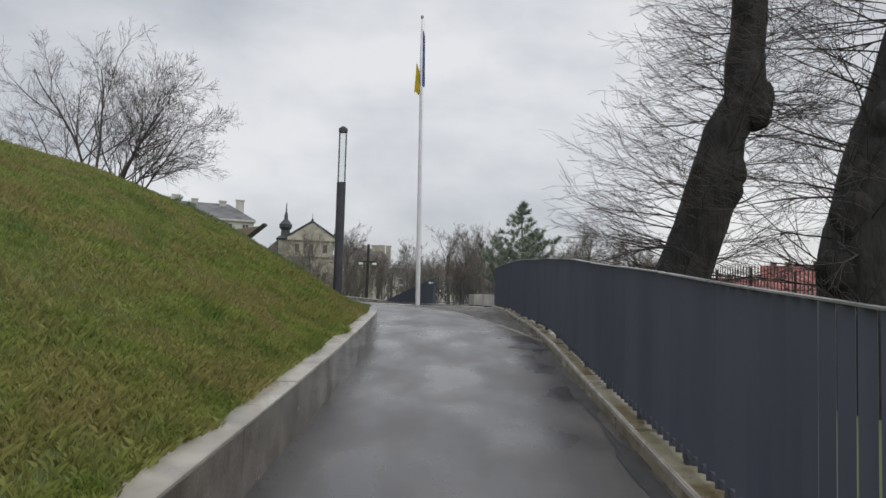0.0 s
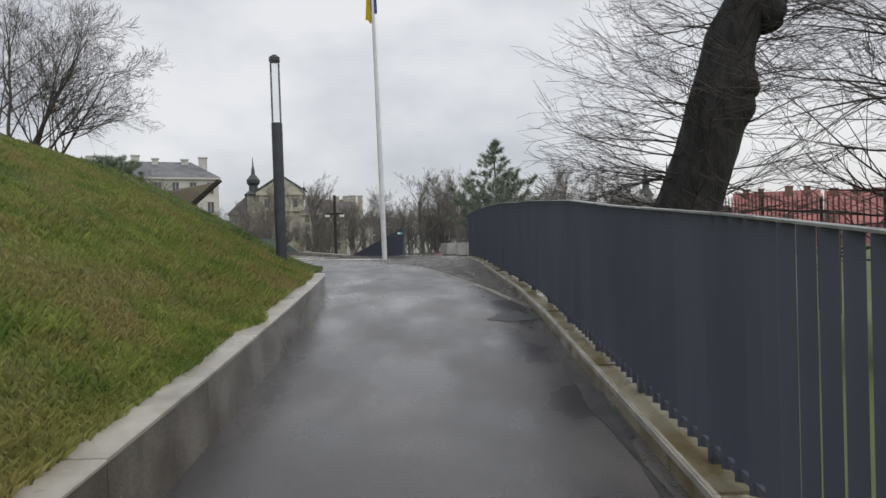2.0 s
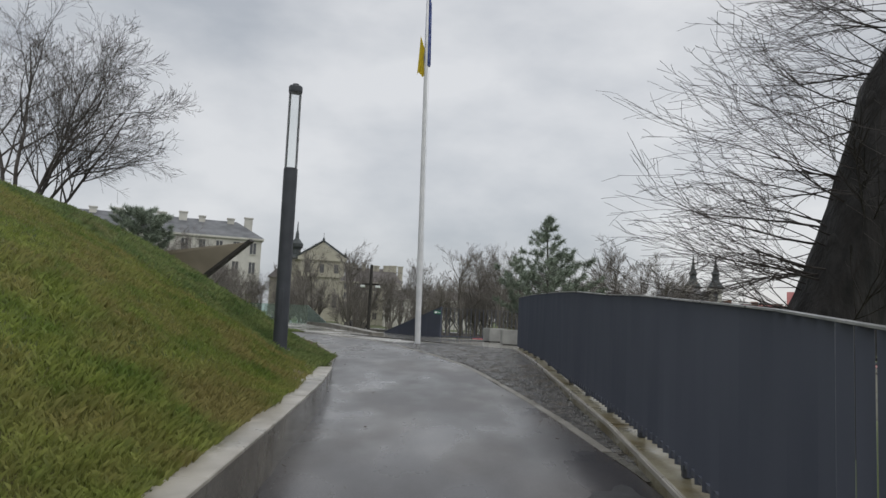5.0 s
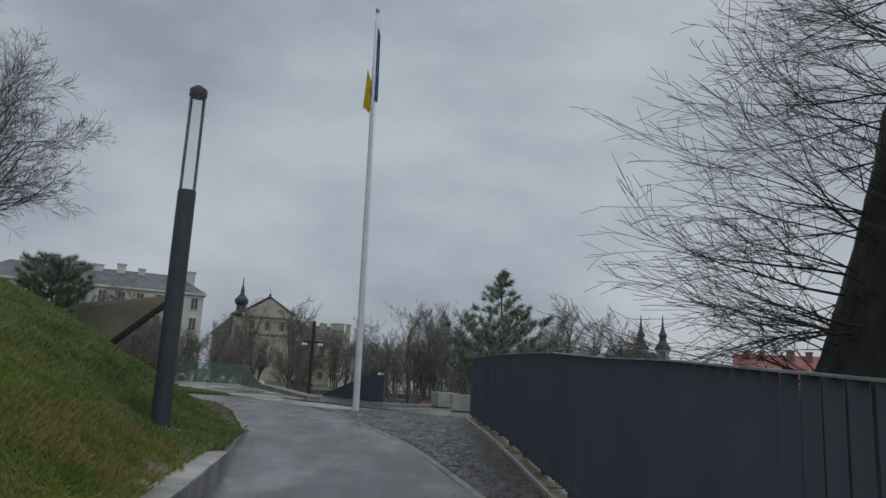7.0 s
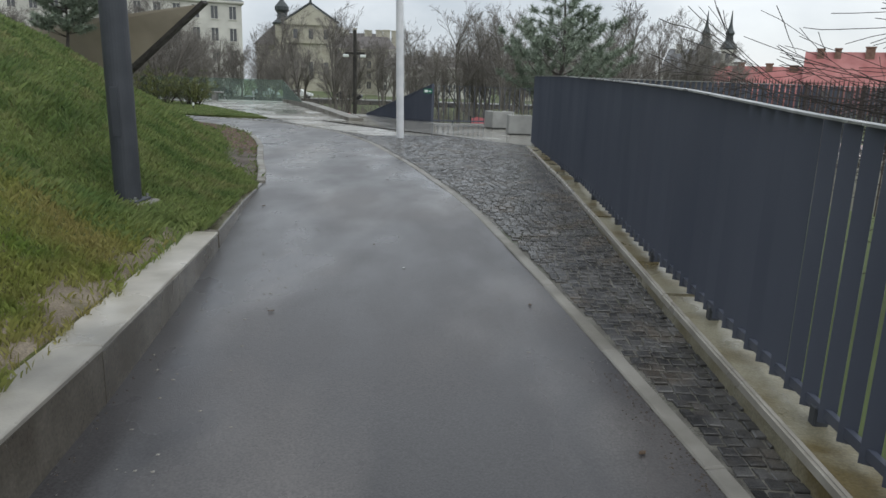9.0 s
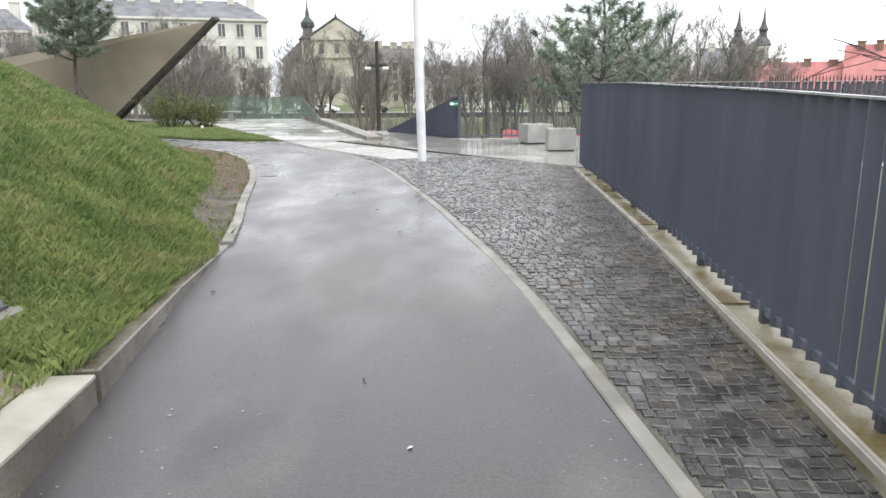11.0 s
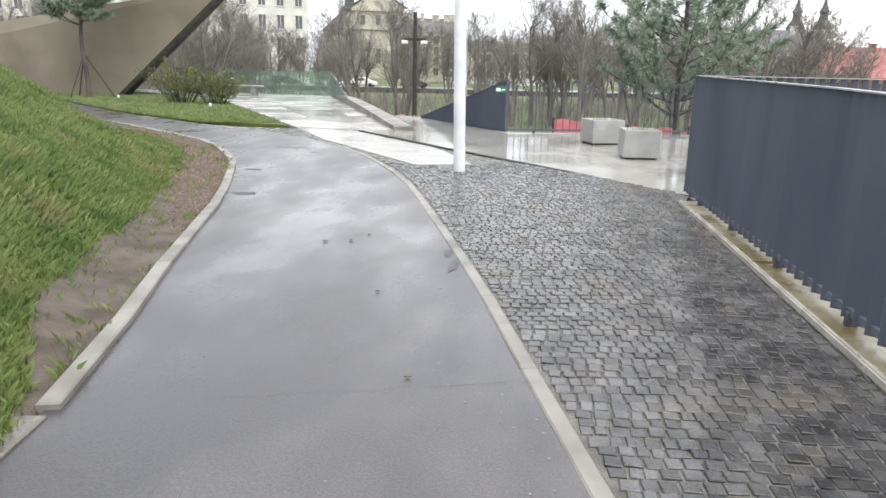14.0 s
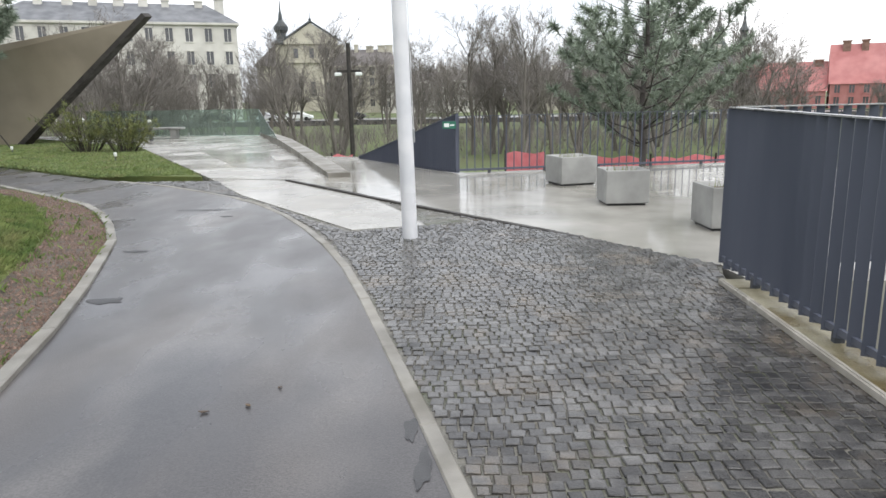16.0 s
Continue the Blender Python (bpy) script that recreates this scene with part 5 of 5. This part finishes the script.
# bollard and ground spots by the walkway
bollard = empty("bollard", (-13.2, 44.6, 0.475))
tagged(bollard, "slim dark bollard light with pale band", "bollard")
part("post", cyl(bmesh.new(), 0.07, 0.07, 0, 0.95, 14), M_LAMP, bollard)
part("band", cyl(bmesh.new(), 0.074, 0.074, 0.72, 0.82, 14), M_SIGNW, bollard, "pale band")
for x, y in ((-9.9, 35.2), (-14.9, 38.6)):
    spot = empty("garden_spotlight", (x, y, 0.49))
    tagged(spot, "small pale garden spotlight in the lawn", "garden light", "garden spotlights")
    part("spike", cyl(bmesh.new(), 0.015, 0.015, -0.05, 0.14, 8), M_LAMP, spot)
    part("head", lathe(bmesh.new(), [(0.02, 0.10), (0.04, 0.13), (0.04, 0.20), (0.03, 0.21)], 12), M_SIGNW, spot)
bench = empty("bench", (-14.2, 46.4, 0.475))
tagged(bench, "low grey bench slab by the glass balustrade", "bench")
part("seat", boxed(-1.6, 1.6, -0.22, 0.22, 0.36, 0.45, 0.02), M_PLANTER, bench)
for x in (-1.2, 1.2):
    part("leg", boxed(x - 0.12, x + 0.12, -0.18, 0.18, 0, 0.36), M_PLANTER, bench)


# ---- small ground detail ----
def bank_height(x, y):
    x0 = left_x(y) - bank_in(y)
    u = max(0.0, x0 - x)
    r = int(np.clip(np.searchsorted(BANK_ROWS, y) - 1, 0, len(BANK_ROWS) - 2))
    t = (y - BANK_ROWS[r]) / (BANK_ROWS[r + 1] - BANK_ROWS[r])
    a = np.interp(u, BANK_US, BANK_Z[r])
    c = np.interp(u, BANK_US, BANK_Z[r + 1])
    return float(a * (1 - t) + c * t)


def grass(name, label, n, seed, place, hgt, wid, blade, group_n=4):
    """Many blades in tufts, joined into one mesh."""
    rng = random.Random(seed)
    verts, faces = [], []
    for k in range(n):
        got = place(rng)
        if got is None:
            continue
        x, y, z, s = got
        flow = 9.0 * noise.noise(Vector((x * 1.1, y * 1.1, 11.0)))
        for b in range(group_n):
            a = 0.35 * flow + rng.uniform(0, 6.28)
            h = hgt * s * rng.uniform(0.4, 1.2)
            lean = h * rng.uniform(0.1, 0.95)
            h *= rng.uniform(0.6, 1.0)
            bx, by = x + rng.uniform(-0.03, 0.03), y + rng.uniform(-0.03, 0.03)
            ca, sa = math.cos(a), math.sin(a)
            w = wid * rng.uniform(0.7, 1.3)
            o = len(verts)
            verts += [(bx - sa * w, by + ca * w, z - 0.02), (bx + sa * w, by - ca * w, z - 0.02), (bx + ca * lean * 0.4 + sa * w * 0.6, by + sa * lean * 0.4 - ca * w * 0.6, z + h * 0.6),
                      (bx + ca * lean, by + sa * lean, z + h * 0.9)]
            faces += [(o, o + 1, o + 2), (o, o + 2, o + 3)]
    ob = link_mesh(name, verts, faces, blade)
    tagged(ob, label, "grass", kind="stuff")
    return ob


def bank_place(rng, span):
    y = rng.uniform(*span)
    u = rng.random() ** 1.8 * 8.0
    over = bank_in(y) * max(0.0, min(1.0, 0.12 + 0.9 * noise.noise(Vector((y * 1.4, 2.0, 6.0))) + lerp(y, (14.5, 16.5), (0.0, 0.5)))) * rng.random() if y < 17.3 else 0.0
    x0 = left_x(y) - bank_in(y) - (0.03 if y > 17.3 else 0.0) + over
    if y > 17.2:
        bare = lerp(y, (17.2, 18.4, 21, 23.5, 26, 28), (0.0, 0.45, 0.55, 0.75, 0.85, 0.8)) + 0.12 * noise.noise(Vector((u * 2, y * 1.5, 1)))
        if u < bare and rng.random() > 0.01 + 0.12 * (u / bare) ** 5:
            return None
    if 11.6 < y < 14.5 and u < 0.16 + 0.14 * noise.noise(Vector((y * 2.2, 7.0, 3.0))) and rng.random() > 0.06:
        return None
    if 1.6 < y < 3.0 and u < 0.35 and noise.noise(Vector((u * 2.5, y * 1.2, 9))) > 0.15 and rng.random() < 0.7:
        return None
    x = x0 - u
    s = 0.7 + 0.75 * max(0.0, noise.noise(Vector((x * 0.8, y * 0.8, 4))) + 0.25)
    return x, y, max(bank_height(x, y), wall_top(y) if y < 17.3 and x > left_x(y) - bank_in(y) else -9.0), s


grass("bank_grass", "rough winter grass, green with straw patches", 115000, 71, lambda r: bank_place(r, (-0.5, 14.0)), 0.075, 0.0019, M_BLADE)
grass("bank_grass", "long damp green grass at the bank end", 165000, 77, lambda r: bank_place(r, (13.6, 31.5)), 0.095, 0.0012, M_BLADE_LUSH)


def island_place(rng):
    y = rng.uniform(31.2, 46)
    x = rng.uniform(right_x(y) + 0.1, lerp(y, (30.9, 41.2, 44.5, 50), (-5.9, -12.2, -16.6, -22)))
    if x > lerp(y, (30.9, 41.2, 44.5, 50), (-5.9, -12.2, -16.6, -22)) - 0.05 or x < right_x(y):
        return None
    return x, y, 0.49, 0.8


grass("lawn_grass", "short damp lawn grass", 14000, 72, island_place, 0.07, 0.006, M_BLADE_LUSH)

# bare soil and gravel strip behind the left kerb
verts, faces = [], []
ys = np.arange(17.3, 31.0, 0.2)
for y in ys:
    wdt = lerp(y, (17.2, 18.4, 21, 23.5, 26, 28, 31), (0.05, 0.5, 0.65, 0.75, 0.80, 0.65, 0.3))
    for c in range(7):
        x = left_x(y) - 0.07 - wdt * c / 6
        verts.append((x, y, max(bank_height(x, y), path_z(y)) + 0.012 * (1 if 0 < c < 6 else -0.5)))
for r in range(len(ys) - 1):
    for c in range(6):
        faces.append((r * 7 + c, r * 7 + c + 1, r * 7 + c + 8, r * 7 + c + 7))
soil = link_mesh("soil_strip", verts, faces, M_SOIL, None, "", True)
tagged(soil, "bare wet soil strip along the kerb", "soil", kind="structure")
verts, faces = [], []
ys = np.arange(11.5, 14.5, 0.12)
for y in ys:
    for k in range(5):
        x = left_x(y) - 0.222 - 0.07 * k
        verts.append((x, y, bank_height(x, y) + 0.010 * (1 if 0 < k < 4 else -0.6) + 0.006 * noise.noise(Vector((x * 9, y * 9, 2)))))
for r in range(len(ys) - 1):
    for k in range(4):
        faces.append((r * 5 + k, r * 5 + k + 1, r * 5 + k + 6, r * 5 + k + 5))
wall_soil = link_mesh("soil_patch", verts, faces, mat("sandy_soil", (0.13, 0.105, 0.075), (0.24, 0.20, 0.15), scale=4, rough=(0.6, 0.9), bump=0.5, fine=60, dist=0.015, third=(0.09, 0.085, 0.035), third_scale=3.0, speck=0.3), None, "", True)
tagged(wall_soil, "bare sandy soil patch behind the wall end", "soil", kind="structure")
rng = random.Random(73)
verts, faces = [], []
for k in range(9000):
    y = rng.uniform(20.5, 29.5)
    wdt = lerp(y, (20, 23.5, 26, 28, 31), (0.3, 0.7, 0.77, 0.6, 0.25))
    if rng.random() > lerp(y, (20.5, 23.0), (0.15, 1.0)):
        continue
    x = left_x(y) - 0.09 - wdt * rng.random()
    z = max(bank_height(x, y), path_z(y)) + 0.012
    s = rng.uniform(0.008, 0.02)
    o = len(verts)
    a = rng.uniform(0, 6.28)
    for j in range(4):
        verts.append((x + s * math.cos(a + j * 1.57) * rng.uniform(0.7, 1.3), y + s * math.sin(a + j * 1.57) * rng.uniform(0.7, 1.3), z - 0.005))
    verts.append((x + rng.uniform(-0.3, 0.3) * s, y, z + s * rng.uniform(0.6, 1.0)))
    faces += [(o + j, o + (j + 1) % 4, o + 4) for j in range(4)]
gravel = link_mesh("gravel", verts, faces, M_GRAVEL)
tagged(gravel, "reddish brown gravel behind the curved kerb", "gravel", kind="stuff")


# granite setts
def inside(p, poly):
    r = False
    for (xa, ya), (xb, yb) in zip(poly, poly[1:] + poly[:1]):
        if (ya > p[1]) != (yb > p[1]) and p[0] < (xb - xa) * (p[1] - ya) / (yb - ya) + xa:
            r = not r
    return r


SLAB = [(-2.10, 25.12), (-0.55, 25.62), (-1.55, 27.10), (-4.14, 30.42), (-5.80, 30.95), (-4.45, 28.4)]
rng = random.Random(81)
proto = []
for k in range(5):
    bm = boxed(-0.5, 0.5, -0.5, 0.5, -0.5, 0.5)
    for q in bm.verts:
        q.co.x += rng.uniform(-0.045, 0.045)
        q.co.y += rng.uniform(-0.045, 0.045)
    tf = max(bm.faces, key=lambda f: f.calc_center_median().z)
    bmesh.ops.bevel(bm, geom=list(tf.edges), offset=0.05, segments=1, affect="EDGES", profile=0.55)
    bm.faces.ensure_lookup_table()
    me = bpy.data.meshes.new("sett")
    bmesh.ops.recalc_face_normals(bm, faces=bm.faces)
    bm.to_mesh(me)
    me.materials.append(M_SETT)
    proto.append((me, [q.co.copy() for q in bm.verts], [tuple(q.index for q in f.verts) for f in bm.faces]))
    bm.free()
rest = Soup()
n_single = 0
y, row = 10.2, 0
while y < 30.5:
    pitch = rng.uniform(0.068, 0.082)
    x_end = lerp(y, (9, 22.6, 23.2, 24.73, 27.12, 30.41), (1.355, 1.275, 1.48, 0.38, -1.62, -4.2))
    x = right_x(y) + 0.095 + rng.uniform(0, 0.03)
    while x < x_end - 0.03:
        w = rng.uniform(0.056, 0.090)
        xc = x + w / 2
        yc = y + 0.035 * math.sin(xc * 2.6 + 0.6) + rng.uniform(-0.006, 0.006)
        if not inside((xc, yc), SLAB):
            me, pv, pf = rng.choice(proto)
            z = sett_z(xc, yc) + 0.003 + rng.uniform(-0.0025, 0.0025) - 0.045 + 0.006
            m = Matrix.LocRotScale((xc, yc, z), Euler((rng.uniform(-0.06, 0.06), rng.uniform(-0.06, 0.06), rng.uniform(-0.07, 0.07))), (w - 0.009, pitch - 0.009, 0.09))
            if 18.9 < yc < 20.6 and n_single < 300 and xc < 0.6:
                ob = new("sett", me)
                ob.parent = sett_bed
                ob.matrix_world = m
                n_single += 1
            else:
                rest.add([m @ q for q in pv], pf)
        x += w
    y += pitch
    row += 1
setts = rest.link("setts", M_SETTS, sett_bed, "")
tagged(setts, "wet dark granite setts in wavy rows", kind="stuff")


# puddles, patches and litter on the asphalt
def blot(name, at, rx_, ry_, seed, material, label, category, lift=0.004, edge=0.35):
    rng2 = random.Random(seed)
    pts = []
    ph = rng2.uniform(0, 9)
    for i in range(28):
        a = 6.283 * i / 28
        k = 1 + edge * noise.noise(Vector((math.cos(a) * 1.4 + ph, math.sin(a) * 1.4, seed)))
        pts.append((at[0] + rx_ * k * math.cos(a), at[1] + ry_ * k * math.sin(a)))
    vs = [(x, y, asphalt_z(x, y) + lift) for x, y in pts] + [(at[0], at[1], asphalt_z(*at) + lift)]
    ob = link_mesh(name, vs, [(i, (i + 1) % 28, 28) for i in range(28)], material)
    tagged(ob, label, category, kind="structure")
    return ob


for k, (x, y, a, e) in enumerate(((-3.52, 22.36, 0.13, 0.08), (-4.15, 24.17, 0.13, 0.04), (-4.45, 26.9, 0.34, 0.06), (-3.93, 26.32, 0.09, 0.05))):
    blot("damp_patch", (x, y), a, e, 90 + k, M_PUDDLE, "small dark damp streak on the asphalt", "damp patch", 0.003, 0.6)
for k, (x, y, a, e) in enumerate(((1.02, 9.35, 0.24, 0.28), (1.20, 6.4, 0.07, 0.9), (1.19, 3.9, 0.08, 1.0), (-0.885, 19.88, 0.032, 0.15), (-0.965, 20.22, 0.03, 0.12))):
    blot("damp_patch", (x, y), a, e, 110 + k, M_PUDDLE, "dark damp worn patch beside the kerb", "damp patch", 0.004, 0.7)
M_LEAF = mat("dead_leaf", (0.05, 0.03, 0.018), (0.11, 0.07, 0.035), rough=(0.4, 0.6), bump=0.1)
rng = random.Random(95)
for k in range(12):
    y = rng.uniform(9, 24)
    x = rng.uniform(left_x(y) + 0.15, right_x(y) - 0.1)
    s = rng.uniform(0.008, 0.018)
    a = rng.uniform(0, 6.28)
    z = asphalt_z(x, y) + 0.005
    vs = [(x + s * math.cos(a + i * 1.047) * (1.5 if i % 3 == 0 else 0.8), y + s * math.sin(a + i * 1.047) * (1.5 if i % 3 == 0 else 0.8), z + rng.uniform(0, 0.006)) for i in range(6)]
    vs += [(p[0], p[1], p[2] + 0.003) for p in vs]
    lf = link_mesh("dead_leaf", vs, [(0, 1, 2, 3, 4, 5), (11, 10, 9, 8, 7, 6)] + [(i, (i + 1) % 6, (i + 1) % 6 + 6, i + 6) for i in range(6)], M_LEAF)
    tagged(lf, "small wet scrap of leaf on the path", "leaf", "leaf scraps on the path")

rng = random.Random(97)
vs, fs = [], []
for i in range(41):
    u = i / 40
    x, y = -1.75 + 1.45 * u, 17.58 + 0.43 * u + 0.03 * noise.noise(Vector((u * 9, 3, 1)))
    w = 0.0004 + 0.0009 * rng.random()
    z = asphalt_z(x, y) + 0.0025
    vs += [(x, y - w, z), (x, y + w, z)]
for i in range(40):
    fs.append((i * 2, i * 2 + 2, i * 2 + 3, i * 2 + 1))
seam = link_mesh("asphalt_seam", vs, fs, M_BLACK)
tagged(seam, "thin dark seam running across the asphalt", "seam", kind="structure")

# crumbs of dirt and leaf along the foot of the railing kerb and the wall
rng = random.Random(99)
vs, fs = [], []
for k in range(3000):
    y = rng.uniform(1.5, 12.5)
    if rng.random() < 0.92:
        x = 1.31 - abs(rng.gauss(0, 0.10)) - 0.01 if y < 10 else right_x(y) - abs(rng.gauss(0, 0.07))
    else:
        x = left_x(y) + abs(rng.gauss(0, 0.05)) + 0.01
    s = rng.uniform(0.002, 0.008)
    a = rng.uniform(0, 6.28)
    z = asphalt_z(x, y)
    o = len(vs)
    for j in range(3):
        vs.append((x + s * math.cos(a + j * 2.09), y + s * math.sin(a + j * 2.09), z + 0.001))
    vs.append((x, y, z + s * 0.6))
    fs += [(o, o + 1, o + 3), (o + 1, o + 2, o + 3), (o + 2, o, o + 3)]
debris = link_mesh("kerb_debris", vs, fs, M_SOIL)
tagged(debris, "dark crumbs of dirt and leaf along the kerb", "debris", kind="stuff")

# pale chips and crumbs scattered on the asphalt near the wall
rng = random.Random(101)
vs, fs = [], []
for k in range(320):
    y = rng.uniform(6.0, 15.5)
    x = left_x(y) + 0.05 + abs(rng.gauss(0, 0.35))
    if k > 200:
        y = rng.uniform(12.5, 18.0)
        x = right_x(y) - 0.03 - abs(rng.gauss(0, 0.30))
    s = rng.uniform(0.003, 0.010)
    a = rng.uniform(0, 6.28)
    z = asphalt_z(x, y)
    o = len(vs)
    for j in range(4):
        vs.append((x + s * math.cos(a + j * 1.57) * rng.uniform(0.7, 1.5), y + s * math.sin(a + j * 1.57), z + 0.001))
    vs.append((x, y, z + s * 0.5))
    fs += [(o + j, o + (j + 1) % 4, o + 4) for j in range(4)]
chips = link_mesh("grit", vs, fs, M_CONC)
tagged(chips, "scattered grit and bark crumbs on the asphalt", "grit", kind="stuff")
pz = asphalt_z(-0.37, 14.15) + 0.004
petal = link_mesh("litter_scrap", [(-0.382, 14.13, pz), (-0.362, 14.135, pz + 0.006), (-0.358, 14.15, pz + 0.004), (-0.376, 14.155, pz)], [(0, 1, 2, 3)], M_WHITE)
tagged(petal, "small white paper scrap lying on the asphalt", "litter")
